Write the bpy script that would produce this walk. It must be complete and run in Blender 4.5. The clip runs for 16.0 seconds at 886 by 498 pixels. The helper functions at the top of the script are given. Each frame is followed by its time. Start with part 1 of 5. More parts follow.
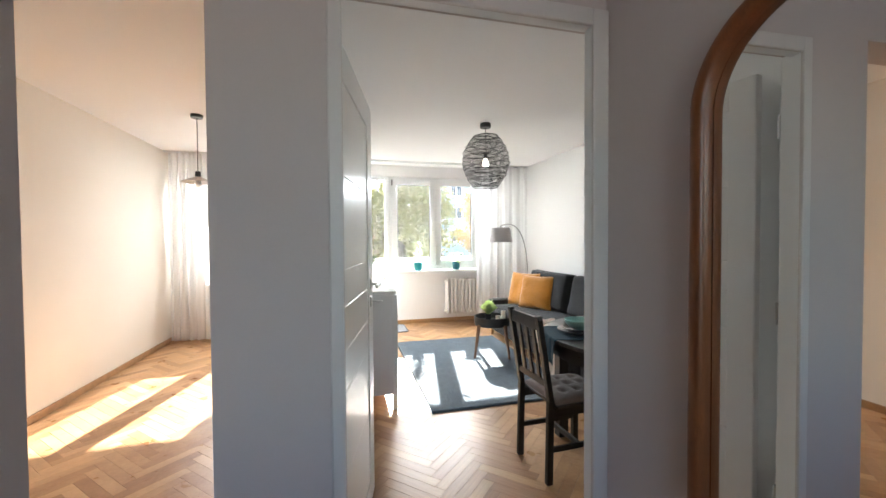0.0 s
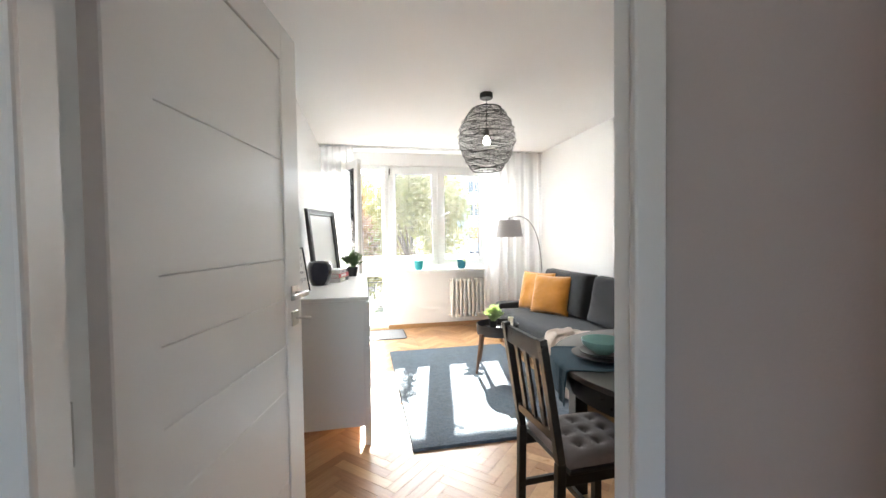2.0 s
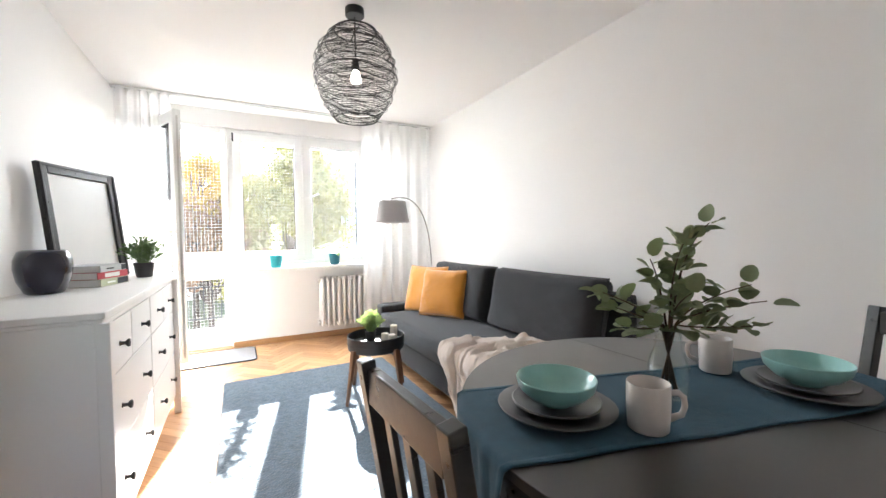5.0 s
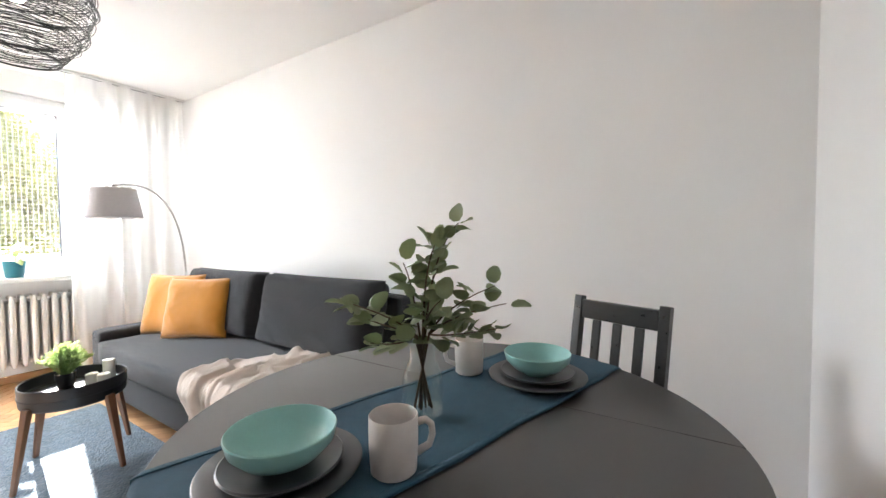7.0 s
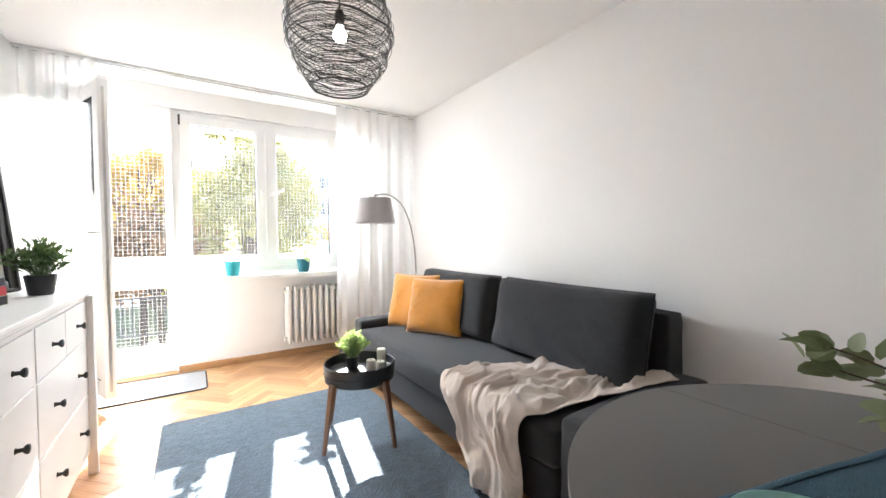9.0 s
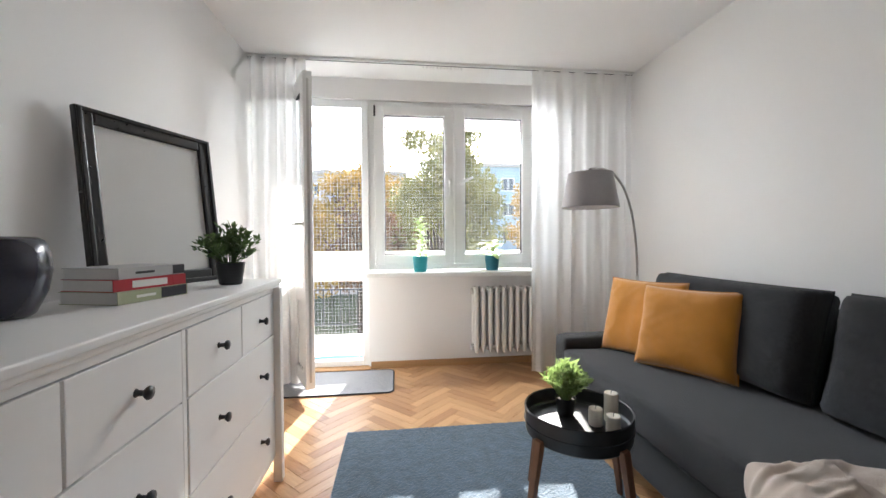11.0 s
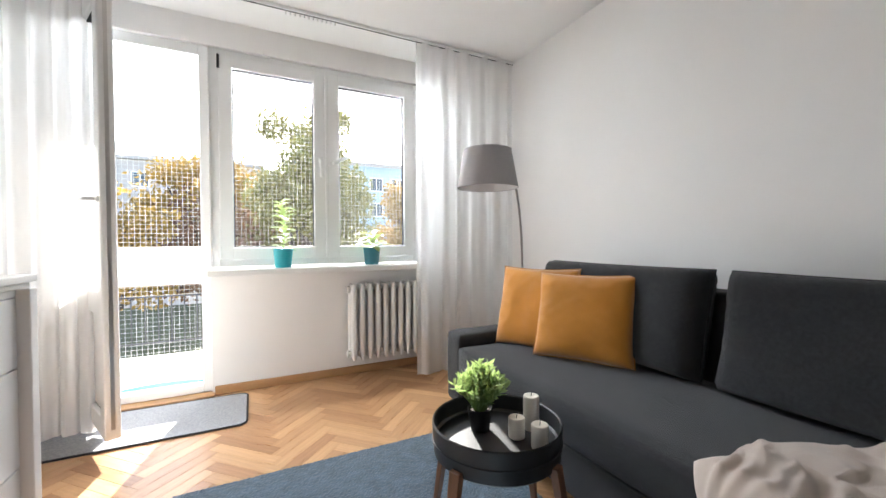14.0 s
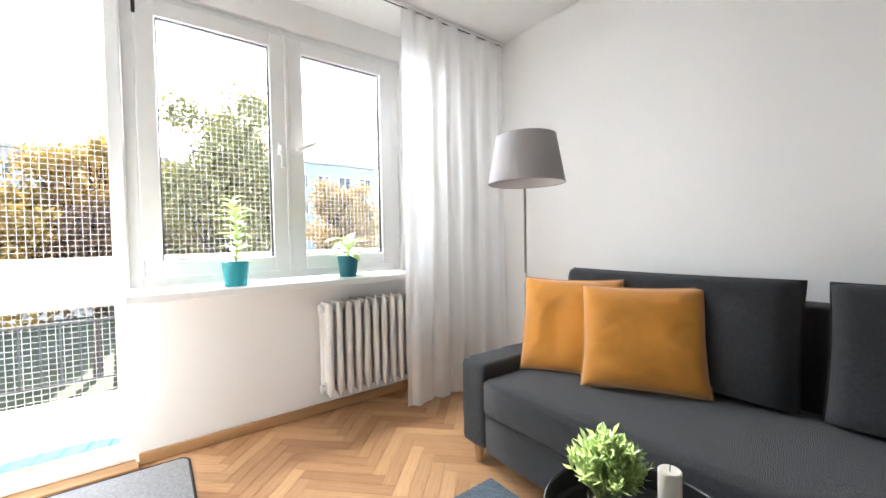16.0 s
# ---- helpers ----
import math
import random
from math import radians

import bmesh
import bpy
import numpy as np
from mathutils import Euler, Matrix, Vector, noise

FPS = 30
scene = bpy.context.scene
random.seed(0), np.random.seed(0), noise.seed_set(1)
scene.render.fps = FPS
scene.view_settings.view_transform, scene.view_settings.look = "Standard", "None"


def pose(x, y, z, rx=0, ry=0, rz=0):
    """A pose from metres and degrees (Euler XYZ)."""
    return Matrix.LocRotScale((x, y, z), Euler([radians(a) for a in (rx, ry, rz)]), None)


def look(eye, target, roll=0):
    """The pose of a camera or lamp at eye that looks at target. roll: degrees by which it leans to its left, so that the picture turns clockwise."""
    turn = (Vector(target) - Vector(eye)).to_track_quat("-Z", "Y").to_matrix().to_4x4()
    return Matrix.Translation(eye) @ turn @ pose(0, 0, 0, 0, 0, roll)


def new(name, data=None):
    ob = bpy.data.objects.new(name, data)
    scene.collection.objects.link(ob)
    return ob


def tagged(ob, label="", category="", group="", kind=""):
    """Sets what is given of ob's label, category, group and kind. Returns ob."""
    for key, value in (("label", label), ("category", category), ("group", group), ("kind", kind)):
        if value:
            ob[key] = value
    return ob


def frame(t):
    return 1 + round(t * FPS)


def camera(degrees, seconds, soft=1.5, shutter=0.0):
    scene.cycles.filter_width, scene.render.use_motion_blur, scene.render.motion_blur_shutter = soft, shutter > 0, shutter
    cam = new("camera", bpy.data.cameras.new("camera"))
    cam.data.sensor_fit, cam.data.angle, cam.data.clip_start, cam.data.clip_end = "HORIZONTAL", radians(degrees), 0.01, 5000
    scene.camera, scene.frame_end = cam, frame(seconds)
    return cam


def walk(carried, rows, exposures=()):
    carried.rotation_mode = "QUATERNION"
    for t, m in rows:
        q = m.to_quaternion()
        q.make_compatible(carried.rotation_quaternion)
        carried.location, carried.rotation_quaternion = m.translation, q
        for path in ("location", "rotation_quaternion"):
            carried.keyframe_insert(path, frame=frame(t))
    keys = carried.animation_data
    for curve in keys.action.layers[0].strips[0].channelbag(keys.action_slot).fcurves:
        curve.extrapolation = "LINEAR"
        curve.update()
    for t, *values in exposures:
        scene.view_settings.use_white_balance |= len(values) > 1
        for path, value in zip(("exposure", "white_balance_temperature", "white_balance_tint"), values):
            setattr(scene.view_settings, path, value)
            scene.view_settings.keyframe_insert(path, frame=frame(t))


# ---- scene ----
cam = camera(98.0, 16.0)
PATH = [
    (0, (0.083, -1.228, 1.351), (0.583, 0.708, 1.305), -0.4),
    (0.5, (0.196, -1.196, 1.394), (0.89, 0.678, 1.328), -0.6),
    (1, (0.317, -1.078, 1.388), (1.023, 0.792, 1.328), -0.6),
    (1.5, (0.402, -0.889, 1.377), (0.994, 1.02, 1.314), -0.8),
    (2, (0.464, -0.655, 1.314), (0.867, 1.303, 1.258), -0.8),
    (2.5, (0.526, -0.391, 1.294), (0.861, 1.58, 1.239), -0.6),
    (3, (0.587, -0.111, 1.295), (0.916, 1.861, 1.24), -0.5),
    (3.2, (0.604, 0.003, 1.301), (0.936, 1.974, 1.242), -0.6),
    (5.5, (0.913, 0.226, 1.148), (2.102, 1.833, 1.083), -0.6),
    (6, (0.949, 0.19, 1.137), (2.373, 1.592, 1.067), -0.5),
    (6.5, (1.035, 0.197, 1.165), (2.661, 1.358, 1.086), -0.6),
    (7, (1.109, 0.303, 1.176), (2.798, 1.372, 1.105), -0.5),
    (7.5, (1.096, 0.425, 1.182), (2.773, 1.512, 1.116), -0.5),
    (8, (1.108, 0.485, 1.194), (2.64, 1.769, 1.119), -1.1),
    (8.5, (1.0, 0.606, 1.197), (2.342, 2.087, 1.137), -0.5),
    (9, (0.924, 0.764, 1.192), (2.014, 2.44, 1.138), -0.5),
    (9.5, (0.897, 0.957, 1.168), (1.784, 2.749, 1.111), -0.5),
    (10, (0.972, 1.156, 1.146), (1.63, 3.044, 1.092), -0.5),
    (10.2, (1.002, 1.219, 1.142), (1.554, 3.141, 1.088), -0.5),
    (12.3, (1.071, 1.987, 1.116), (1.141, 3.986, 1.081), 0.1),
    (12.5, (1.09, 2.041, 1.114), (1.185, 4.039, 1.082), 0.1),
    (13, (1.121, 2.077, 1.103), (1.435, 4.052, 1.075), -0.1),
    (13.5, (1.133, 1.998, 1.073), (1.694, 3.917, 1.041), -0.4),
    (14, (1.046, 1.917, 1.041), (1.93, 3.711, 1.003), -0.3),
    (14.5, (0.892, 1.942, 0.966), (2.079, 3.552, 0.92), -0.3),
    (15, (0.785, 2.104, 0.973), (2.067, 3.638, 0.919), -0.5),
    (15.5, (0.792, 2.319, 1.018), (2.082, 3.847, 0.972), -0.5),
    (16, (0.891, 2.533, 1.096), (2.091, 4.132, 1.042), -1.1),
]
EXPOSURES = [(0, 3.1, 6350, 7), (1.5, 3.4, 6450, 8), (3, 3.38, 6350, 8), (5.5, 3.6, 6300, 10), (6.5, 3.8, 6300, 10), (8, 3.65, 6300, 10), (9, 3.45, 6300, 10), (10, 2.8, 6300, 10), (12.5, 2.25, 6250, 10), (14, 2.5, 6250, 10), (15, 2.6, 6250, 10), (16, 2.8, 6250, 10)]
walk(cam, [(t, look(eye, target, roll)) for t, eye, target, roll in PATH], EXPOSURES)

# ---- world, sun and sky ----
SUN_WAY = Vector((-0.196, -1.0, -0.547)).normalized()
world = bpy.data.worlds.new("world")
scene.world = world
world.use_nodes = True
sky = world.node_tree.nodes.new("ShaderNodeTexSky")
sky.sky_type, sky.sun_disc = "NISHITA", False
sky.sun_elevation = math.asin(-SUN_WAY.z)
sky.sun_rotation = math.atan2(-SUN_WAY.x, -SUN_WAY.y)
world.node_tree.links.new(sky.outputs[0], world.node_tree.nodes["Background"].inputs[0])
world.node_tree.nodes["Background"].inputs[1].default_value = 0.15
sun = new("sun", bpy.data.lights.new("sun", "SUN"))
sun.data.energy, sun.data.angle, sun.data.color = 5.0, radians(0.5), (1.0, 0.95, 0.87)
sun.matrix_world = look((0, 0, 30), Vector((0, 0, 30)) + SUN_WAY)



def sky_lamp(name, x0, x1, y, z, watts, south=False):
    """A slim area lamp under the lintel, inside a window opening, for the sky's light."""
    lamp = new(name, bpy.data.lights.new(name, "AREA"))
    lamp.data.shape, lamp.data.size, lamp.data.size_y = "RECTANGLE", x1 - x0, 0.16
    lamp.data.energy, lamp.data.color = watts, (0.93, 0.97, 1.0)
    lamp.matrix_world = look(((x0 + x1) / 2, y, z), ((x0 + x1) / 2, y + (1 if south else -1), z - 0.3))
    return lamp


sky_lamp("window_sky_light", 0.86, 2.27, 5.14, 2.28, 15)
sky_lamp("balcony_door_sky_light", 0.12, 0.72, 5.14, 2.28, 1.6)
sky_lamp("side_room_sky_light", -1.75, -0.27, 5.14, 2.22, 15)
# Added warm fill lamp behind the camera, to brighten the hall.
sky_lamp("hall_window_sky_light", -0.35, 0.35, -2.70, 2.02, 0.11, True).data.color = (1.0, 0.93, 0.88)


# ---- builders ----
def bx(bm, x0, x1, y0, y1, z0, z1, bevel=0.0, seg=1, turn=None):
    """A box, with its edges rounded."""
    r = bmesh.ops.create_cube(bm, size=1, matrix=Matrix.Translation(((x0 + x1) / 2, (y0 + y1) / 2, (z0 + z1) / 2)) @ Matrix.Diagonal((x1 - x0, y1 - y0, z1 - z0, 1)))
    vs = r["verts"]
    if bevel:
        es = list({e for v in vs for e in v.link_edges})
        out = bmesh.ops.bevel(bm, geom=es, offset=bevel, segments=seg, profile=0.5, affect="EDGES")
        vs = list({v for f in out["faces"] for v in f.verts} | {v for v in vs if v.is_valid})
    if turn is not None:
        bmesh.ops.transform(bm, matrix=turn, verts=vs)
    return vs


def box(x0, x1, y0, y1, z0, z1, bevel=0.0, seg=1):
    bm = bmesh.new()
    bx(bm, x0, x1, y0, y1, z0, z1, bevel, seg)
    return bm


def boxes(*rows, bevel=0.0, seg=1):
    bm = bmesh.new()
    for r in rows:
        bx(bm, *r, bevel, seg)
    return bm


def lathe(profile, seg=40, at=(0, 0), cap=False):
    """A turned body from (radius, height) pairs."""
    bm = bmesh.new()
    rings = []
    for r, z in profile:
        if r < 1e-5:
            rings.append([bm.verts.new((at[0], at[1], z))])
        else:
            rings.append([bm.verts.new((at[0] + r * math.cos(2 * math.pi * i / seg), at[1] + r * math.sin(2 * math.pi * i / seg), z)) for i in range(seg)])
    for a, b in zip(rings, rings[1:]):
        for i in range(seg):
            j = (i + 1) % seg
            vs = [a[i % len(a)], a[j % len(a)], b[j % len(b)], b[i % len(b)]]
            vs = list(dict.fromkeys(vs))
            if len(vs) > 2:
                bm.faces.new(vs)
    bmesh.ops.recalc_face_normals(bm, faces=bm.faces)
    return bm


def tube(points, radius, seg=8, bm=None, closed=False):
    """A round bar along points; radius may be a list."""
    bm = bm or bmesh.new()
    pts = [Vector(p) for p in points]
    n = len(pts)
    rings = []
    side = None
    for i, p in enumerate(pts):
        a, b = (pts[i - 1], pts[(i + 1) % n]) if closed else (pts[max(i - 1, 0)], pts[min(i + 1, n - 1)])
        way = (b - a).normalized()
        ref = side if side is not None else (Vector((0, 0, 1)) if abs(way.z) < 0.9 else Vector((1, 0, 0)))
        side = (ref - way * ref.dot(way)).normalized()
        up = way.cross(side)
        r = radius[i] if isinstance(radius, (list, tuple)) else radius
        rings.append([bm.verts.new(p + r * (math.cos(2 * math.pi * k / seg) * side + math.sin(2 * math.pi * k / seg) * up)) for k in range(seg)])
    pairs = list(zip(rings, rings[1:])) + ([(rings[-1], rings[0])] if closed else [])
    for a, b in pairs:
        for k in range(seg):
            bm.faces.new((a[k], a[(k + 1) % seg], b[(k + 1) % seg], b[k]))
    if not closed:
        bm.faces.new(rings[0][::-1])
        bm.faces.new(rings[-1])
    return bm


def sheet(nu, nv, place, thick=0.0):
    """A grid whose point (u, v) in 0..1 lies at place(u, v)."""
    bm = bmesh.new()
    g = [[bm.verts.new(place(i / nu, j / nv)) for j in range(nv + 1)] for i in range(nu + 1)]
    for i in range(nu):
        for j in range(nv):
            bm.faces.new((g[i][j], g[i + 1][j], g[i + 1][j + 1], g[i][j + 1]))
    if thick:
        bm.normal_update()
        h = [[bm.verts.new(v.co - v.normal * thick) for v in row] for row in g]
        for i in range(nu):
            for j in range(nv):
                bm.faces.new((h[i][j + 1], h[i + 1][j + 1], h[i + 1][j], h[i][j]))
        rim = [(i, 0) for i in range(nu)] + [(nu, j) for j in range(nv)] + [(i, nv) for i in range(nu, 0, -1)] + [(0, j) for j in range(nv, 0, -1)]
        for (a, b), (c, d) in zip(rim, rim[1:] + rim[:1]):
            bm.faces.new((g[c][d], g[a][b], h[a][b], h[c][d]))
    return bm


def part(name, bm, material, parent=None, label="", smooth=False):
    me = bpy.data.meshes.new(name)
    bm.to_mesh(me)
    bm.free()
    me.materials.append(material)
    if smooth:
        me.polygons.foreach_set("use_smooth", [True] * len(me.polygons))
    ob = new(name, me)
    if parent is not None:
        ob.parent = parent
    if label:
        tagged(ob, label)
    return ob


def rounded(ob, angle=35):
    """Smooth faces but for sharp edges."""
    me = ob.data
    me.polygons.foreach_set("use_smooth", [True] * len(me.polygons))
    me.set_sharp_from_angle(angle=radians(angle))
    return ob


def thing(name, at, label, category, rz=0.0, group="", kind=""):
    ob = new(name)
    ob.empty_display_size = 0.05
    ob.matrix_basis = pose(at[0], at[1], at[2], 0, 0, rz)
    return tagged(ob, label, category, group, kind)


def structure(name, bm, material, label, category="wall", smooth=False):
    return tagged(part(name, bm, material, None, smooth=smooth), label, category, kind="structure")


# ---- materials ----
def mat(name, col, rough=0.5, metal=0.0, var=0.06, scale=5.0, bump=0.0, bscale=150.0, stretch=(1, 1, 1), hue=None, sheen=0.0, coat=0.0, rvar=0.0, alpha=None, island="", fine=0.5):
    m = bpy.data.materials.new(name)
    m.use_nodes = True
    nt = m.node_tree
    p = nt.nodes["Principled BSDF"]
    p.inputs["Roughness"].default_value = rough
    p.inputs["Metallic"].default_value = metal
    p.inputs["Sheen Weight"].default_value = sheen
    p.inputs["Coat Weight"].default_value = coat
    tc = nt.nodes.new("ShaderNodeTexCoord")
    mp = nt.nodes.new("ShaderNodeMapping")
    mp.inputs["Scale"].default_value = stretch
    nt.links.new(tc.outputs["Object"], mp.inputs[0])
    n1 = nt.nodes.new("ShaderNodeTexNoise")
    n1.inputs["Scale"].default_value, n1.inputs["Detail"].default_value = scale, 5
    n2 = nt.nodes.new("ShaderNodeTexNoise")
    n2.inputs["Scale"].default_value, n2.inputs["Detail"].default_value = bscale, 3
    nt.links.new(mp.outputs[0], n1.inputs[0])
    nt.links.new(mp.outputs[0], n2.inputs[0])
    ad = nt.nodes.new("ShaderNodeMath")
    ad.operation = "MULTIPLY_ADD"
    nt.links.new(n2.outputs[0], ad.inputs[0])
    ad.inputs[1].default_value = fine
    nt.links.new(n1.outputs[0], ad.inputs[2])
    last = ad.outputs[0]
    low, high = 0.3 + 0.3 * fine, 0.7 + 0.7 * fine
    if island:
        src = nt.nodes.new("ShaderNodeObjectInfo" if island == "object" else "ShaderNodeNewGeometry")
        a2 = nt.nodes.new("ShaderNodeMath")
        a2.operation = "MULTIPLY_ADD"
        nt.links.new(src.outputs["Random" if island == "object" else "Random Per Island"], a2.inputs[0])
        a2.inputs[1].default_value = 0.9
        nt.links.new(last, a2.inputs[2])
        last = a2.outputs[0]
        high += 0.75
        low += 0.1
    mr = nt.nodes.new("ShaderNodeMapRange")
    mr.inputs[1].default_value, mr.inputs[2].default_value = low, high
    nt.links.new(last, mr.inputs[0])
    mx = nt.nodes.new("ShaderNodeMix")
    mx.data_type = "RGBA"
    c2 = hue or tuple(min(1, c * (1 + var)) for c in col)
    c1 = tuple(c * (1 - var) for c in col) if not hue else col
    mx.inputs[6].default_value, mx.inputs[7].default_value = (*c1, 1), (*c2, 1)
    nt.links.new(mr.outputs[0], mx.inputs[0])
    nt.links.new(mx.outputs[2], p.inputs["Base Color"])
    if rvar:
        r2 = nt.nodes.new("ShaderNodeMapRange")
        r2.inputs[1].default_value, r2.inputs[2].default_value = 0.3, 0.7
        r2.inputs[3].default_value, r2.inputs[4].default_value = rough - rvar, rough + rvar
        nt.links.new(n1.outputs[0], r2.inputs[0])
        nt.links.new(r2.outputs[0], p.inputs["Roughness"])
    if bump:
        b = nt.nodes.new("ShaderNodeBump")
        b.inputs["Strength"].default_value, b.inputs["Distance"].default_value = bump, 0.002
        nt.links.new(n2.outputs[0], b.inputs["Height"])
        nt.links.new(b.outputs[0], p.inputs["Normal"])
    return m


def translucent(m, col, weight, clear=0.0):
    """Lets part of the light through a thin cloth or leaf."""
    nt = m.node_tree
    p, out = nt.nodes["Principled BSDF"], nt.nodes["Material Output"]
    t = nt.nodes.new("ShaderNodeBsdfTranslucent")
    t.inputs[0].default_value = (*col, 1)
    mix = nt.nodes.new("ShaderNodeMixShader")
    mix.inputs[0].default_value = weight
    nt.links.new(p.outputs[0], mix.inputs[1])
    nt.links.new(t.outputs[0], mix.inputs[2])
    last = mix
    if clear:
        tr = nt.nodes.new("ShaderNodeBsdfTransparent")
        last = nt.nodes.new("ShaderNodeMixShader")
        last.inputs[0].default_value = clear
        nt.links.new(mix.outputs[0], last.inputs[1])
        nt.links.new(tr.outputs[0], last.inputs[2])
    nt.links.new(last.outputs[0], out.inputs[0])
    return m


def weave(m, scale, strength):
    """A woven relief of fine crossing threads."""
    nt = m.node_tree
    p = nt.nodes["Principled BSDF"]
    tc = nt.nodes.new("ShaderNodeTexCoord")
    hs = []
    for turn in ((0, 0, 0), (1.2, 0.9, 1.5)):
        mp = nt.nodes.new("ShaderNodeMapping")
        mp.inputs["Rotation"].default_value = turn
        w = nt.nodes.new("ShaderNodeTexWave")
        w.inputs["Scale"].default_value, w.inputs["Distortion"].default_value, w.inputs["Detail"].default_value = scale, 2.0, 2
        nt.links.new(tc.outputs["Object"], mp.inputs[0])
        nt.links.new(mp.outputs[0], w.inputs[0])
        hs.append(w.outputs[1])
    a = nt.nodes.new("ShaderNodeMath")
    nt.links.new(hs[0], a.inputs[0])
    nt.links.new(hs[1], a.inputs[1])
    b = nt.nodes.new("ShaderNodeBump")
    b.inputs["Strength"].default_value, b.inputs["Distance"].default_value = strength, 0.002
    nt.links.new(a.outputs[0], b.inputs["Height"])
    nt.links.new(b.outputs[0], p.inputs["Normal"])
    return m


def glassy(name, col=(1, 1, 1), rough=0.0, ior=1.45):
    """Thin clear glass: looks through, with a gloss that grows at the edge."""
    m = bpy.data.materials.new(name)
    m.use_nodes = True
    nt = m.node_tree
    nt.nodes.remove(nt.nodes["Principled BSDF"])
    tr, gl, fr, mix = (nt.nodes.new(k) for k in ("ShaderNodeBsdfTransparent", "ShaderNodeBsdfGlossy", "ShaderNodeFresnel", "ShaderNodeMixShader"))
    tr.inputs[0].default_value = (*col, 1)
    gl.inputs["Roughness"].default_value = rough
    fr.inputs[0].default_value = ior
    nt.links.new(fr.outputs[0], mix.inputs[0])
    nt.links.new(tr.outputs[0], mix.inputs[1])
    nt.links.new(gl.outputs[0], mix.inputs[2])
    nt.links.new(mix.outputs[0], nt.nodes["Material Output"].inputs[0])
    return m


def glow(name, col, strength):
    m = bpy.data.materials.new(name)
    m.use_nodes = True
    p = m.node_tree.nodes["Principled BSDF"]
    p.inputs["Base Color"].default_value = (*col, 1)
    p.inputs["Emission Color"].default_value = (*col, 1)
    p.inputs["Emission Strength"].default_value = strength
    return m


M_WALL = mat("wall_paint", (0.845, 0.83, 0.815), 0.85, var=0.015, scale=1.5, bump=0.12, bscale=220)
# White casing toned down: shade on its hall side is put into the colour.
M_CASING_DIM = mat("casing_paint_dimmed", (0.66, 0.605, 0.57), 0.45, var=0.02, scale=3, bump=0.04, bscale=90)
# Wall paint darkened and warmed: the hall's dim light is put into this colour.
M_HALL_DIM = mat("hall_paint_dimmed", (0.575, 0.495, 0.465), 0.8, var=0.02, scale=1.5, bump=0.12, bscale=220)
M_WARM = mat("warm_paint", (0.78, 0.72, 0.64), 0.85, var=0.02, scale=1.5, bump=0.12, bscale=220)
M_CEIL = mat("ceiling_paint", (0.87, 0.86, 0.85), 0.9, var=0.012, scale=1.2, bump=0.1, bscale=200)
M_PVC = mat("white_plastic", (0.82, 0.82, 0.81), 0.3, var=0.01, scale=3, bump=0.02, bscale=60)
M_LACQUER = mat("white_lacquer", (0.83, 0.82, 0.80), 0.33, var=0.015, scale=4, bump=0.03, bscale=90, rvar=0.05)
M_DRESSER = mat("white_stain", (0.78, 0.775, 0.76), 0.38, var=0.015, scale=3, bump=0.06, bscale=60, stretch=(1, 0.1, 1))
M_RADIATOR = mat("radiator_enamel", (0.78, 0.77, 0.74), 0.35, var=0.03, scale=9, bump=0.08, bscale=70)
M_BLACK = mat("black_metal", (0.012, 0.012, 0.013), 0.4, var=0.2, scale=20, bump=0.03)
M_BLACKWOOD = mat("black_stained_wood", (0.016, 0.0145, 0.0135), 0.33, var=0.25, scale=6, bump=0.08, bscale=40, stretch=(1, 8, 8), rvar=0.06)
M_TABLETOP = mat("black_tabletop", (0.040, 0.037, 0.035), 0.33, var=0.12, scale=3, bump=0.015, bscale=120, rvar=0.03)
M_TABLETOP.node_tree.nodes["Principled BSDF"].inputs["Specular IOR Level"].default_value = 0.9
M_CHROME = mat("satin_chrome", (0.6, 0.59, 0.57), 0.28, 1.0, var=0.03, scale=30)
M_STEEL = mat("brushed_steel", (0.33, 0.32, 0.31), 0.35, 1.0, var=0.05, scale=30)
M_OAK = mat("oak_trim", (0.42, 0.24, 0.11), 0.42, var=0.2, scale=3, bump=0.1, bscale=30, stretch=(0.5, 6, 6))
M_PLANK = mat("parquet_oak", (0.31, 0.145, 0.058), 0.33, hue=(0.66, 0.40, 0.205), scale=5, bump=0.12, bscale=28, stretch=(1, 14, 1), island="object", rvar=0.07)
M_PLANKS = mat("parquet_oak_far", (0.31, 0.145, 0.058), 0.33, hue=(0.66, 0.40, 0.205), scale=7, bump=0.1, bscale=45, island="island", rvar=0.07)
M_SCREED = mat("parquet_joint", (0.08, 0.045, 0.02), 0.9)
M_SOFA = weave(mat("charcoal_fabric", (0.021, 0.022, 0.026), 0.9, var=0.4, scale=90, bscale=500, sheen=0.15), 190, 0.5)
M_ORANGE = weave(mat("mustard_velvet", (0.58, 0.232, 0.014), 0.8, var=0.12, scale=7, bscale=200, sheen=0.5), 260, 0.25)
M_THROW = weave(mat("beige_throw", (0.66, 0.56, 0.485), 0.9, var=0.08, scale=12, bscale=300, sheen=0.3), 220, 0.35)
M_RUG = mat("blue_grey_shag", (0.085, 0.125, 0.165), 0.95, var=0.4, scale=26, bump=0.3, bscale=300, sheen=0.3, fine=1.0)
M_MAT = mat("grey_doormat", (0.33, 0.34, 0.36), 0.95, var=0.4, scale=90, bump=0.9, bscale=500, fine=1.0)
M_EDGE = mat("dark_binding", (0.04, 0.04, 0.045), 0.9)
M_CURTAIN = translucent(weave(mat("sheer_curtain", (0.95, 0.94, 0.93), 0.9, var=0.02, scale=20), 300, 0.15), (0.97, 0.96, 0.95), 0.5, 0.16)
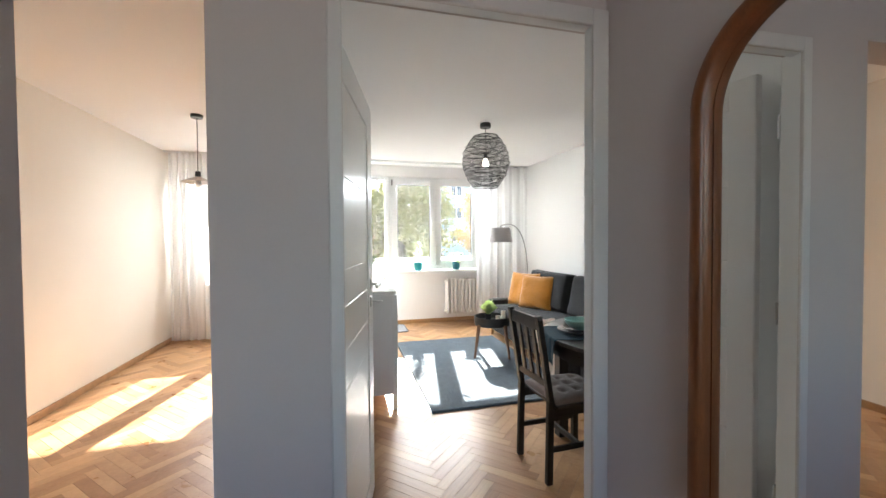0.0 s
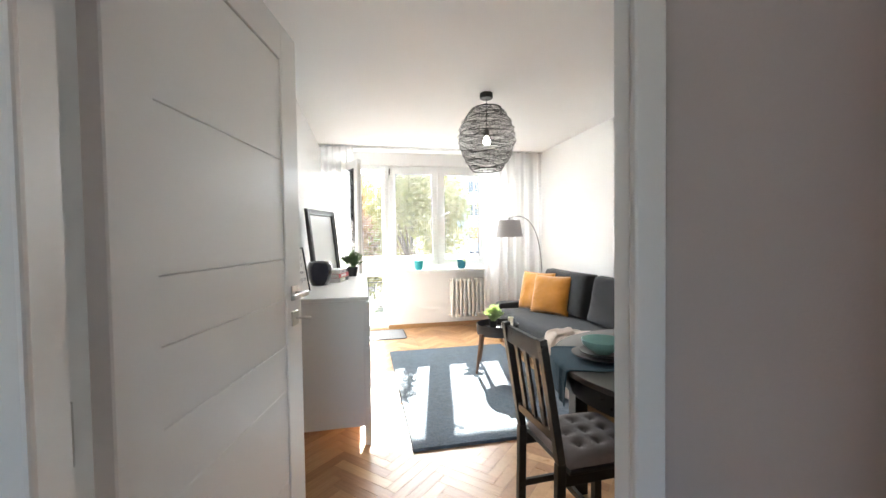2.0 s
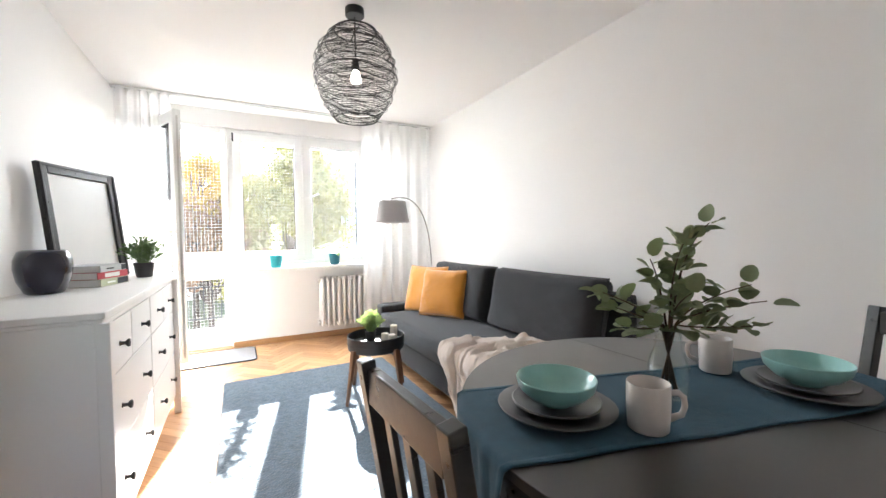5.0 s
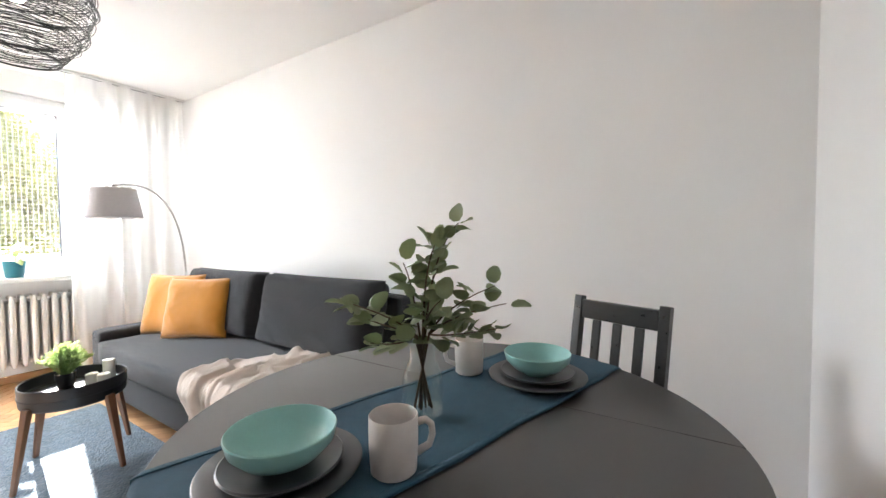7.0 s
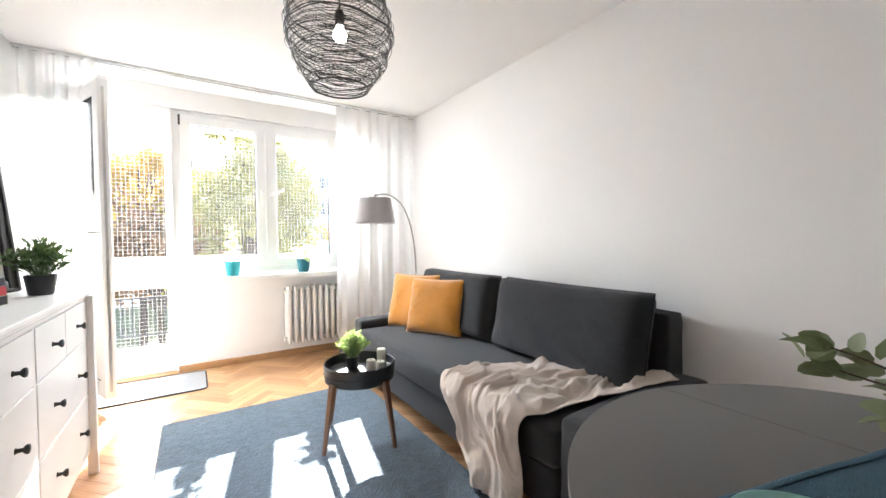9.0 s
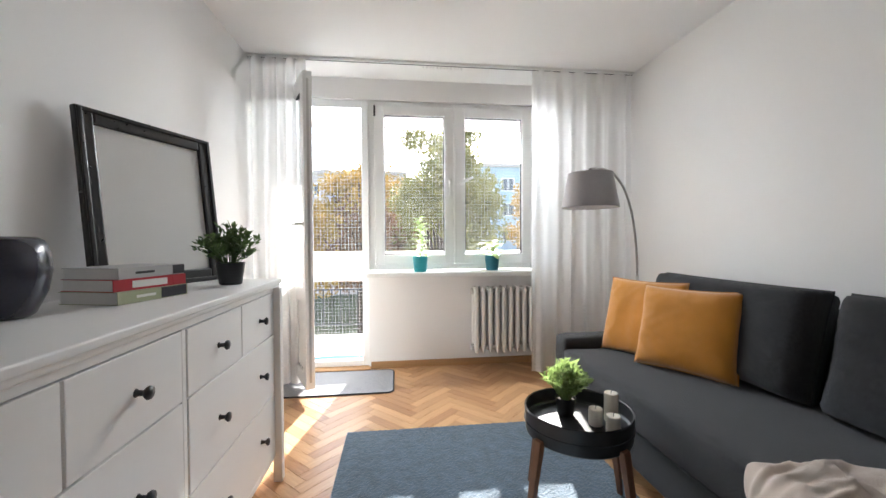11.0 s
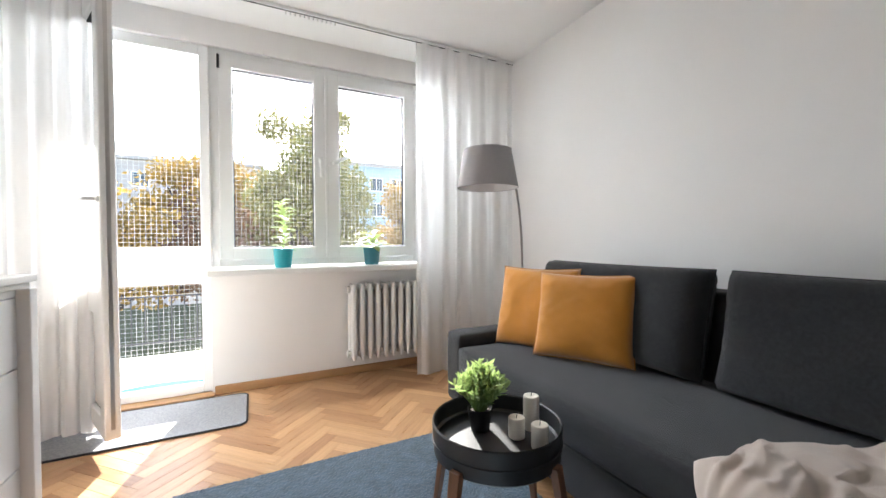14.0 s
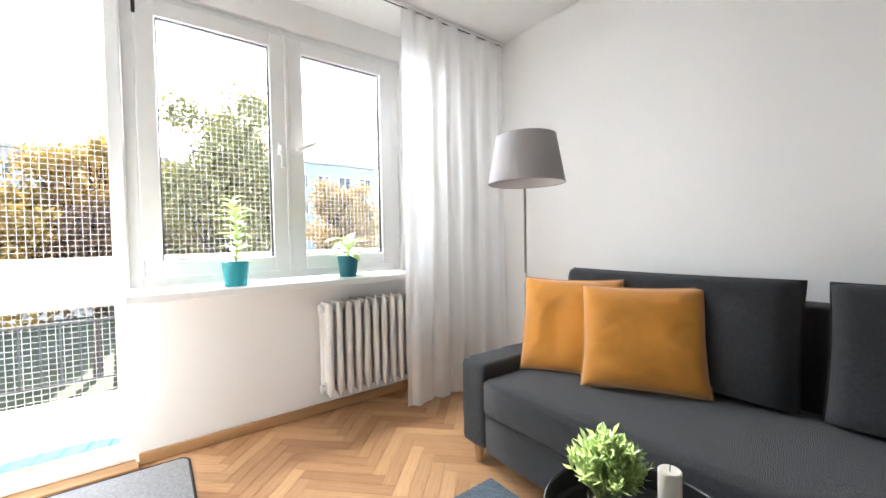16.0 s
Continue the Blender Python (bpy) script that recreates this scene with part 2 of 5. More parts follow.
M_RUNNER = weave(mat("teal_linen", (0.018, 0.072, 0.115), 0.85, var=0.2, scale=30, bscale=350, sheen=0.05), 260, 0.4)
M_AQUA = mat("aqua_glaze", (0.30, 0.56, 0.52), 0.28, var=0.05, scale=12, coat=0.3)
M_PLATE = mat("grey_stoneware", (0.05, 0.05, 0.053), 0.3, var=0.15, scale=30, bump=0.03)
M_MUG = mat("cream_stoneware", (0.62, 0.57, 0.53), 0.4, var=0.04, scale=30)
M_LEAF = translucent(mat("eucalyptus_leaf", (0.17, 0.195, 0.10), 0.5, hue=(0.33, 0.36, 0.21), scale=6, island="island"), (0.16, 0.22, 0.07), 0.25)
M_TWIG = mat("brown_twig", (0.09, 0.055, 0.03), 0.8, var=0.3, scale=40)
M_GREEN = translucent(mat("bright_leaf", (0.16, 0.25, 0.08), 0.5, hue=(0.45, 0.54, 0.27), scale=6, island="island"), (0.45, 0.60, 0.20), 0.3)
M_DARKGREEN = translucent(mat("dark_leaf", (0.03, 0.065, 0.025), 0.5, hue=(0.09, 0.15, 0.05), scale=6, island="island"), (0.12, 0.2, 0.05), 0.25)
M_WAX = mat("ivory_wax", (0.84, 0.79, 0.70), 0.5, var=0.03, scale=20)
M_WALNUT = mat("walnut_leg", (0.17, 0.075, 0.035), 0.4, var=0.25, scale=5, bump=0.08, bscale=40, stretch=(8, 8, 1))
M_MIRRORWOOD = mat("red_brown_wood", (0.17, 0.052, 0.015), 0.36, var=0.3, scale=6, bump=0.12, bscale=50, stretch=(6, 6, 1))
M_SHADE = translucent(mat("grey_lampshade", (0.64, 0.61, 0.62), 0.9, var=0.04, scale=60, bump=0.1, bscale=300), (0.4, 0.37, 0.37), 0.3)
M_SHADE_IN = mat("white_shade_lining", (0.75, 0.73, 0.73), 0.8)
M_TEAL = mat("teal_pot", (0.02, 0.35, 0.40), 0.4, var=0.05, scale=10)
M_TEALDARK = mat("dark_teal_pot", (0.015, 0.16, 0.21), 0.4, var=0.05, scale=10)
M_SOIL = mat("soil", (0.03, 0.02, 0.014), 0.95, var=0.4, scale=60, bump=0.8, bscale=120)
M_NAVY = mat("navy_glaze", (0.018, 0.018, 0.035), 0.22, var=0.2, scale=8, coat=0.3)
M_PAPER = mat("paper", (0.78, 0.77, 0.74), 0.8)
M_RED = mat("red_cover", (0.45, 0.02, 0.03), 0.45)
M_OLIVE = mat("olive_cover", (0.36, 0.38, 0.24), 0.5)
M_GREYBOOK = mat("grey_cover", (0.42, 0.41, 0.41), 0.5)
M_PANEL = mat("pale_grey_panel", (0.76, 0.75, 0.73), 0.32, var=0.03, scale=3)
M_INK = mat("ink", (0.03, 0.03, 0.03), 0.7)
M_SEATPAD = weave(mat("mauve_grey_pad", (0.20, 0.160, 0.150), 0.9, var=0.08, scale=15, sheen=0.3), 240, 0.3)
M_GLASS = glassy("clear_glass")
M_VASE = glassy("vase_glass", (0.975, 0.99, 0.985))
_n = M_VASE.node_tree
_lw, _mu = _n.nodes.new("ShaderNodeLayerWeight"), _n.nodes.new("ShaderNodeMath")
_lw.inputs["Blend"].default_value = 0.2
_mu.operation = "MULTIPLY"
_mu.inputs[1].default_value = 0.4
_n.links.new(_lw.outputs["Facing"], _mu.inputs[0])
_n.links.new(_mu.outputs[0], _n.nodes["Mix Shader"].inputs[0])
M_BULB = glow("warm_bulb", (1.0, 0.92, 0.8), 6.0)
M_STUCCO = mat("white_render", (0.78, 0.77, 0.75), 0.9, var=0.04, scale=2, bump=0.3, bscale=120)
M_TILE = mat("pale_balcony_board", (0.62, 0.60, 0.57), 0.6, var=0.1, scale=6, bump=0.1)
M_BLUEMAT = mat("blue_balcony_mat", (0.015, 0.10, 0.15), 0.9, var=0.2, scale=50, bump=0.5)
M_NET = mat("pale_netting", (0.62, 0.60, 0.56), 0.8)
M_ASPHALT = mat("asphalt", (0.055, 0.055, 0.058), 0.9, var=0.25, scale=1.2, bump=0.3)
M_GRASS = mat("grass", (0.065, 0.075, 0.03), 0.95, var=0.4, scale=0.8, bump=0.5, bscale=20)
M_BARK = mat("bark", (0.055, 0.043, 0.035), 0.9, var=0.4, scale=6, bump=0.6, bscale=30)
M_TREEGREEN = translucent(mat("green_foliage", (0.085, 0.10, 0.028), 0.6, hue=(0.27, 0.25, 0.07), scale=0.6, island="island"), (0.21, 0.20, 0.05), 0.35)
M_TREERED = translucent(mat("russet_foliage", (0.085, 0.042, 0.028), 0.6, hue=(0.22, 0.13, 0.07), scale=0.6, island="island"), (0.30, 0.16, 0.07), 0.35)
M_TREEGOLD = translucent(mat("golden_foliage", (0.17, 0.11, 0.02), 0.6, hue=(0.36, 0.22, 0.05), scale=0.6, island="island"), (0.45, 0.28, 0.05), 0.35)
M_BLUEBLOCK = mat("pale_blue_render", (0.36, 0.47, 0.55), 0.9, var=0.05, scale=0.4)
M_GREYBLOCK = mat("grey_render", (0.42, 0.37, 0.34), 0.9, var=0.08, scale=0.4)
M_DARKPANE = mat("dark_window_pane", (0.05, 0.06, 0.08), 0.1)
M_CARBLUE = mat("blue_car_paint", (0.03, 0.09, 0.3), 0.25, coat=0.6)
M_CARGREY = mat("silver_car_paint", (0.35, 0.36, 0.38), 0.25, 0.5, coat=0.6)
M_TYRE = mat("tyre", (0.02, 0.02, 0.02), 0.85)
M_MIRROR = bpy.data.materials.new("mirror_glass")
M_MIRROR.use_nodes = True
_p = M_MIRROR.node_tree.nodes["Principled BSDF"]
_p.inputs["Base Color"].default_value, _p.inputs["Metallic"].default_value, _p.inputs["Roughness"].default_value = (0.86, 0.88, 0.87, 1), 1.0, 0.01

# ---- walls, ceiling ----
H = 2.555
WN, WS = 4.96, 0.02      # window wall and hall wall, faces to the room
structure("wall_south", boxes((-2.35, -1.15, -0.12, 0.03, -0.2, H), (-1.15, -0.252, -0.12, 0.03, 2.12, H), (-0.252, 0.05, -0.12, -0.045, -0.2, H), (0.05, 0.91, -0.12, -0.045, 2.06, H), (0.91, 1.08, -0.12, -0.08, -0.2, H)), M_HALL_DIM, "plain painted wall between hall and rooms with two door openings")
structure("wall_south_room", box(1.08, 3.05, -0.25, -0.098, -0.2, H), M_WALL, "white painted room wall behind the dining table")
structure("wall_east", box(3.05, 3.25, -0.25, WN, -0.2, H), M_WALL, "long bare white painted wall behind the sofa")
structure("wall_west", box(-0.21, -0.09, -0.045, WN, -0.2, H), M_WALL, "white painted partition wall behind the dresser")
structure("wall_north", boxes((-2.35, -1.80, WN, 5.25, -0.2, H), (-1.80, -0.22, WN, 5.25, -0.2, 0.87), (-1.80, -0.22, WN, 5.25, 2.31, H), (-0.22, 0.045, WN, 5.25, -0.2, H),
                                (0.045, 0.785, WN, 5.25, 2.375, H), (0.785, 2.34, WN, 5.25, -0.2, 0.828), (0.785, 2.34, WN, 5.25, 2.375, H), (2.34, 3.25, WN, 5.25, -0.2, H)), M_WALL, "white outer wall with balcony door and window openings")
structure("wall_side_room", box(-2.35, -2.20, 0.03, WN, -0.2, H), M_WARM, "cream painted far wall of the side room")
structure("wall_hall_east", box(0.93, 1.08, -2.6, -0.12, -0.2, H), M_HALL_DIM, "hall wall on which the arched mirror hangs")
structure("wall_hall_west", box(-0.60, -0.44, -2.6, -0.426, -0.2, H), M_HALL_DIM, "plain hall wall")
structure("wall_passage", box(-2.35, -2.20, -2.6, -0.12, -0.2, H), M_HALL_DIM, "plain end wall of the side passage")
# Out of view; the opening is invented so that sky light reaches the hall.
structure("wall_hall_south", boxes((-2.35, -0.40, -2.75, -2.6, -0.2, H), (0.40, 0.93, -2.75, -2.6, -0.2, H), (-0.40, 0.40, -2.75, -2.6, -0.2, 1.0), (-0.40, 0.40, -2.75, -2.6, 2.15, H)), M_HALL_DIM, "unseen hall wall with an opening added to let light in")
structure("ceiling", box(-2.35, 3.25, -2.75, 5.25, H, 2.75), M_CEIL, "smooth white painted ceiling", "ceiling")

# ---- skirting boards ----
def skirting(name, x0, x1, y0, y1):
    return structure(name, box(x0, x1, y0, y1, 0.001, 0.062, 0.006, 2), M_OAK, "narrow oak skirting board", "baseboard")


skirting("baseboard_north", 0.80, 3.05, WN - 0.018, WN - 0.001)
skirting("baseboard_west", -0.089, -0.072, -0.04, 4.94)
skirting("baseboard_east", 3.032, 3.049, -0.075, 4.94)
skirting("baseboard_south", 1.09, 3.03, -0.097, -0.080)
skirting("baseboard_side_room", -2.199, -2.182, 0.10, 4.94)
structure("trim", box(0.06, 0.80, 4.90, 5.25, -0.05, 0.018, 0.004), M_OAK, "worn wooden balcony door threshold", "threshold")

# ---- hall door: lining, casing and leaf ----
door = thing("door_1", (0.0, 0.0, 0.0), "white panelled interior door standing open into the room", "door", kind="structure")
part("door_frame", boxes((0.051, 0.068, -0.119, -0.04, 0, 2.059), (0.876, 0.909, -0.119, -0.077, 0, 2.059), (0.068, 0.876, -0.119, -0.077, 2.045, 2.059), bevel=0.003), M_LACQUER, door)
# Casing boards in the shade-toned copy of the white finish.
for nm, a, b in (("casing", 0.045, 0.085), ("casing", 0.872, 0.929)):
    part(nm, boxes((a, b, -0.136, -0.1205, 0, 2.095), bevel=0.005, seg=2), M_CASING_DIM, door)
part("casing", box(0.0855, 0.8715, -0.136, -0.1205, 2.04, 2.095, 0.005, 2), M_CASING_DIM, door)
LEAF = pose(0.043, 0.062, 0.012, 0, 0, math.degrees(math.atan2(0.979, 0.205)))
bm = boxes((0, 0.11, -0.02, 0.02, 0, 2.03), (0.69, 0.82, -0.02, 0.02, 0, 2.03), bevel=0.003)
leaf = part("leaf", bm, M_LACQUER, door)
leaf.matrix_basis = LEAF
cuts = (0.0, 0.115, 0.48, 0.79, 0.94, 1.10, 1.237, 1.572, 1.907, 2.03)
for i, (a, b) in enumerate(zip(cuts, cuts[1:])):
    deep = 0.02 if i in (0, 8) else 0.014
    bm = bmesh.new()
    bx(bm, 0.1105, 0.6895, -deep, deep, a + 0.0005, b - 0.0005, 0.0022, 1)
    part("panel", bm, M_LACQUER, leaf)
for side in (-1, 1):
    plate = part("lock_plate", boxes((0.722, 0.774, side * 0.0205 if side > 0 else -0.0275, 0.0275 if side > 0 else -0.0205, 1.09, 1.142), (0.722, 0.774, side * 0.0205 if side > 0 else -0.0275, 0.0275 if side > 0 else -0.0205, 1.0, 1.052), bevel=0.002), M_CHROME, leaf, "square satin chrome lock plates")
    bm = boxes((0.742, 0.754, 0.0276, 0.07, 1.11, 1.122), (0.622, 0.755, 0.0605, 0.075, 1.107, 1.125), bevel=0.003)
    if side < 0:
        bmesh.ops.scale(bm, vec=(1, -1, 1), verts=bm.verts)
        bmesh.ops.reverse_faces(bm, faces=bm.faces)
    part("door_handle", bm, M_CHROME, leaf, "satin chrome lever handle")
bm = tube([(0.748, -0.0276, 1.026), (0.748, -0.058, 1.026)], 0.004)
tube([(0.748 + 0.011 * math.cos(a), -0.068 + 0.011 * math.sin(a), 1.026) for a in np.linspace(0, 2 * math.pi, 14)[:-1]], 0.0025, 6, bm, True)
part("key", bm, M_CHROME, leaf, "small key in the lock")
for z in (0.25, 1.0, 1.75):
    part("hinge", tube([(0.052, -0.028, z), (0.052, -0.028, z + 0.09)], 0.008), M_CHROME, door)

# ---- window and balcony door ----
def sash(name, x0, x1, z0, z1, y, parent, glass=True, rail=0.09, low=None):
    low = low or rail
    bm = bmesh.new()
    y0, y1 = y - 0.032, y + 0.032
    bx(bm, x0, x0 + rail, y0, y1, z0, z1, 0.007, 2)
    bx(bm, x1 - rail, x1, y0, y1, z0, z1, 0.007, 2)
    bx(bm, x0 + rail - 0.004, x1 - rail + 0.004, y0 + 0.001, y1 - 0.001, z0, z0 + low, 0.006, 2)
    bx(bm, x0 + rail - 0.004, x1 - rail + 0.004, y0 + 0.001, y1 - 0.001, z1 - rail, z1, 0.006, 2)
    s = part(name, bm, M_PVC, parent)
    a, b, c, d = x0 + rail, x1 - rail, z0 + low, z1 - rail
    g = part("gasket", boxes((a - 0.002, a + 0.006, y - 0.012, y + 0.012, c, d), (b - 0.006, b + 0.002, y - 0.012, y + 0.012, c, d), (a + 0.006, b - 0.006, y - 0.012, y + 0.012, c - 0.002, c + 0.006), (a + 0.006, b - 0.006, y - 0.012, y + 0.012, d - 0.006, d + 0.002)), M_EDGE, s, "dark rubber seal")
    p = part("pane", box(a, b, y - 0.003, y + 0.003, c, d), M_GLASS, s, "clear glass")
    p.visible_shadow = False
    return s


def lever(parent, x, y, z, turn):
    bm = boxes((-0.014, 0.014, -0.012, 0, -0.035, 0.035), bevel=0.004, seg=2)
    bx(bm, -0.009, 0.009, -0.045, -0.012, -0.009, 0.009, 0.003, 2)
    bx(bm, -0.011, 0.011, -0.058, -0.042, -0.12, 0.012, 0.005, 2)
    h = part("window_handle", bm, M_PVC, parent, "white lever handle")
    h.matrix_basis = pose(x, y, z, 0, turn, 0)
    return h


win = thing("window_1", (0, 0, 0), "white double-sash window above a deep sill", "window", kind="structure")
part("window_frame", boxes((0.788, 0.842, 4.985, 5.055, 0.872, 2.373), (2.274, 2.338, 4.985, 5.055, 0.872, 2.373), (0.842, 2.274, 4.985, 5.055, 0.872, 0.925), (0.842, 2.274, 4.985, 5.055, 2.333, 2.373), bevel=0.006, seg=2), M_PVC, win)
sl = sash("sash", 0.841, 1.552, 0.922, 2.336, 5.0, win, rail=0.087)
sr = sash("sash", 1.567, 2.276, 0.922, 2.336, 5.0, win, rail=0.088)
part("mullion_cover", box(1.548, 1.571, 4.957, 4.985, 0.925, 2.333, 0.004, 2), M_PVC, win)
lever(sl, 1.515, 4.968, 1.65, 0)
lever(sr, 1.61, 4.968, 1.65, -115)
part("hinge", tube([(0.845, 4.962, 0.935), (0.845, 4.962, 1.015)], 0.008), M_PVC, win)
part("hinge", tube([(0.845, 4.962, 2.235), (0.845, 4.962, 2.325)], 0.008), M_BLACK, win)
part("window_sill", box(0.78, 2.45, 4.71, 4.984, 0.829, 0.867, 0.006, 2), M_PVC, win, "deep white window sill")
part("plaster_lining", boxes((0.7855, 0.7878, 4.961, 4.984, 0.872, 2.373)), M_WALL, win)

bdoor = thing("door_2", (0, 0, 0), "white glazed balcony door standing open into the room", "door", kind="structure")
part("door_frame", boxes((0.046, 0.105, 4.985, 5.055, 0.02, 2.373), (0.729, 0.7845, 4.985, 5.055, 0.02, 2.373), (0.105, 0.729, 4.985, 5.055, 2.305, 2.373), (0.105, 0.729, 4.985, 5.055, 0.0185, 0.07), bevel=0.006, seg=2), M_PVC, bdoor)
bl = sash("leaf", 0.0, 0.74, 0.0, 2.235, 0.0, bdoor, rail=0.095, low=0.10)
bl.matrix_basis = pose(0.115, 4.965, 0.085, 0, 0, math.degrees(math.atan2(-0.685, 0.315)))
part("cross_rail", box(0.091, 0.649, -0.032, 0.032, 0.60, 0.72, 0.006, 2), M_PVC, bl)
part("lower_panel", box(0.093, 0.647, -0.012, 0.012, 0.098, 0.60), M_PVC, bl)
h = lever(bl, 0.692, -0.032, 1.17, 90)
part("edge_fitting", boxes((0.7405, 0.7425, -0.008, 0.008, 0.05, 2.18)), M_CHROME, bl, "steel locking strip")

sidewin = thing("window_2", (0, 0, 0), "white double window of the side room", "window", kind="structure")
part("window_frame", boxes((-1.798, -1.74, 4.985, 5.055, 0.872, 2.308), (-0.28, -0.222, 4.985, 5.055, 0.872, 2.308), (-1.74, -0.28, 4.985, 5.055, 0.872, 0.905), (-1.74, -0.28, 4.985, 5.055, 2.275, 2.308), bevel=0.006), M_PVC, sidewin)
sash("sash", -1.74, -1.015, 0.902, 2.28, 5.0, sidewin)
sash("sash", -1.005, -0.28, 0.902, 2.28, 5.0, sidewin)
part("window_sill", box(-1.85, -0.215, 4.75, 4.984, 0.829, 0.869, 0.006, 2), M_PVC, sidewin)

# ---- curtain rail and curtains ----
rail = thing("curtain_rail", (0, 0, 0), "slim white ceiling curtain rail", "curtain rail")
part("track", boxes((-0.085, 3.04, 4.585, 4.625, H - 0.022, H - 0.0015), bevel=0.004), M_PVC, rail)
# Dark strip on the track's underside, standing in for the shade of its slot.
part("groove", box(-0.083, 3.038, 4.600, 4.610, H - 0.0235, H - 0.0221), M_EDGE, rail)
for k in range(26):
    x = -0.05 + 0.02 * k if k < 14 else 1.25 + 0.028 * (k - 14)
    part("glider", box(x, x + 0.008, 4.599, 4.611, H - 0.048, H - 0.0236, 0.002), M_PVC, rail)


def curtain(x0, x1, y, z0, z1, folds, depth, seed, label, group="sheer curtains"):
    def place(u, v):
        s = u + 0.012 * noise.noise((u * 9, v * 1.5, seed))
        ph = 2 * math.pi * folds * (s + 0.06 * noise.noise((u * 5, seed, 0)))
        grow = 0.55 + 0.45 * (1 - v) + 0.25 * noise.noise((u * 6, v * 2, seed + 3))
        yy = y + depth * grow * (math.sin(ph) + 0.35 * math.sin(2.3 * ph + seed)) + 0.012 * noise.noise((u * 12, v * 5, seed))
        xx = x0 + (x1 - x0) * u + 0.01 * math.cos(ph) * grow + (0.02 * (1 - v) * (u - 0.5))
        return (xx, yy, z0 + (z1 - z0) * v)
    c = thing("curtain", (0, 0, 0), label, "curtain", group=group)
    part("cloth", sheet(int(folds * 14), 40, place), M_CURTAIN, c, smooth=True)
    def band(u, v):
        p = place(u, 0.975 + 0.03 * v)
        return (p[0], p[1] - 0.003, p[2])
    part("heading_tape", sheet(int(folds * 14), 2, band), M_CURTAIN, c, smooth=True)
    def hem(u, v):
        p = place(u, 0.001 + 0.035 * v)
        return (p[0], p[1] - 0.003, p[2])
    part("hem", sheet(int(folds * 14), 2, hem), M_CURTAIN, c, smooth=True)
    return c


curtain(2.15, 3.03, 4.605, 0.03, H - 0.025, 5.5, 0.021, 1.0, "white sheer curtain drawn to the corner beside the radiator")
curtain(-0.07, 0.34, 4.60, 0.03, H - 0.025, 5.0, 0.024, 5.0, "white sheer curtain bunched beside the open balcony door")
curtain(-2.15, -1.55, 4.62, 0.03, H - 0.025, 6.5, 0.035, 9.0, "white sheer curtain in the side room")
side_rail = thing("curtain_rail", (0, 0, 0), "slim white ceiling curtain rail in the side room", "curtain rail")
part("track", box(-2.19, -0.22, 4.60, 4.64, H - 0.022, H - 0.0015, 0.004), M_PVC, side_rail)

# ---- radiator ----
rad = thing("radiator", (1.685, 4.83, 0.025), "white cast-iron column radiator hung below the sill", "radiator")
for k in range(10):
    x = 0.03 + 0.061 * k
    bm = bmesh.new()
    for dy in (-0.055, 0.055):
        prof = [(x, dy, 0.13 + 0.57 * i / 16) for i in range(17)]
        tube(prof, [0.012 + 0.010 * min(1, min(i, 16 - i) / 2) for i in range(17)], 10, bm)
    bx(bm, x - 0.012, x + 0.012, -0.07, 0.07, 0.135, 0.20, 0.011, 3)
    bx(bm, x - 0.012, x + 0.012, -0.07, 0.07, 0.63, 0.695, 0.011, 3)
    bx(bm, x - 0.006, x + 0.006, -0.05, 0.05, 0.19, 0.64, 0.004, 2)
    part("section", bm, M_RADIATOR, rad, smooth=True)
for z in (0.17, 0.66):
    part("nipple", tube([(0.0, 0, z), (0.62, 0, z)], 0.02, 12), M_RADIATOR, rad, smooth=True)
    part("end_plug", tube([(-0.012, 0, z), (0.012, 0, z)], 0.028, 8), M_RADIATOR, rad)
part("valve", tube([(0.035, -0.06, 0.48), (0.035, -0.085, 0.48)], 0.008), M_RADIATOR, rad)
for x in (0.1, 0.5):
    part("bracket", box(x - 0.01, x + 0.01, 0.0, 0.119, 0.60, 0.62), M_RADIATOR, rad)

# ---- rug and doormat ----
def rug_mesh(x0, x1, y0, y1, h, nx, ny, rough, corner=0.0):
    def place(u, v):
        x, y = x0 + (x1 - x0) * u, y0 + (y1 - y0) * v
        edge = min(u * nx, (1 - u) * nx, v * ny, (1 - v) * ny)
        z = h + rough * random.uniform(-1, 1) if edge >= 1 else 0.001
        return (x + rough * 0.5 * random.uniform(-1, 1), y + rough * 0.5 * random.uniform(-1, 1), z)
    return sheet(nx, ny, place)


rug = thing("rug", (0, 0, 0), "blue-grey shaggy rug on the parquet before the sofa", "rug")
part("rug_body", rug_mesh(0.735, 2.075, 1.665, 3.79, 0.019, 200, 300, 0.0018), M_RUG, rug)
part("backing", box(0.745, 2.065, 1.675, 3.78, 0.0008, 0.006), M_EDGE, rug)
dmat = thing("doormat", (0, 0, 0), "grey ribbed doormat with dark bound edge at the balcony door", "doormat")
bm = box(0.03, 1.0, 4.375, 4.885, 0.001, 0.009)
es = [e for e in bm.edges if abs(e.verts[0].co.z - e.verts[1].co.z) > 0.004]
bmesh.ops.bevel(bm, geom=es, offset=0.05, segments=5, profile=0.5, affect="EDGES")
part("mat_body", bm, M_MAT, dmat)
ring = []
for cx, cy, a0 in ((0.95, 4.835, 0), (0.08, 4.835, 90), (0.08, 4.425, 180), (0.95, 4.425, 270)):
    ring += [(cx + 0.05 * math.cos(radians(a0 + k * 15)), cy + 0.05 * math.sin(radians(a0 + k * 15)), 0.006) for k in range(7)]
part("binding", tube(ring, 0.006, 6, closed=True), M_EDGE, dmat)

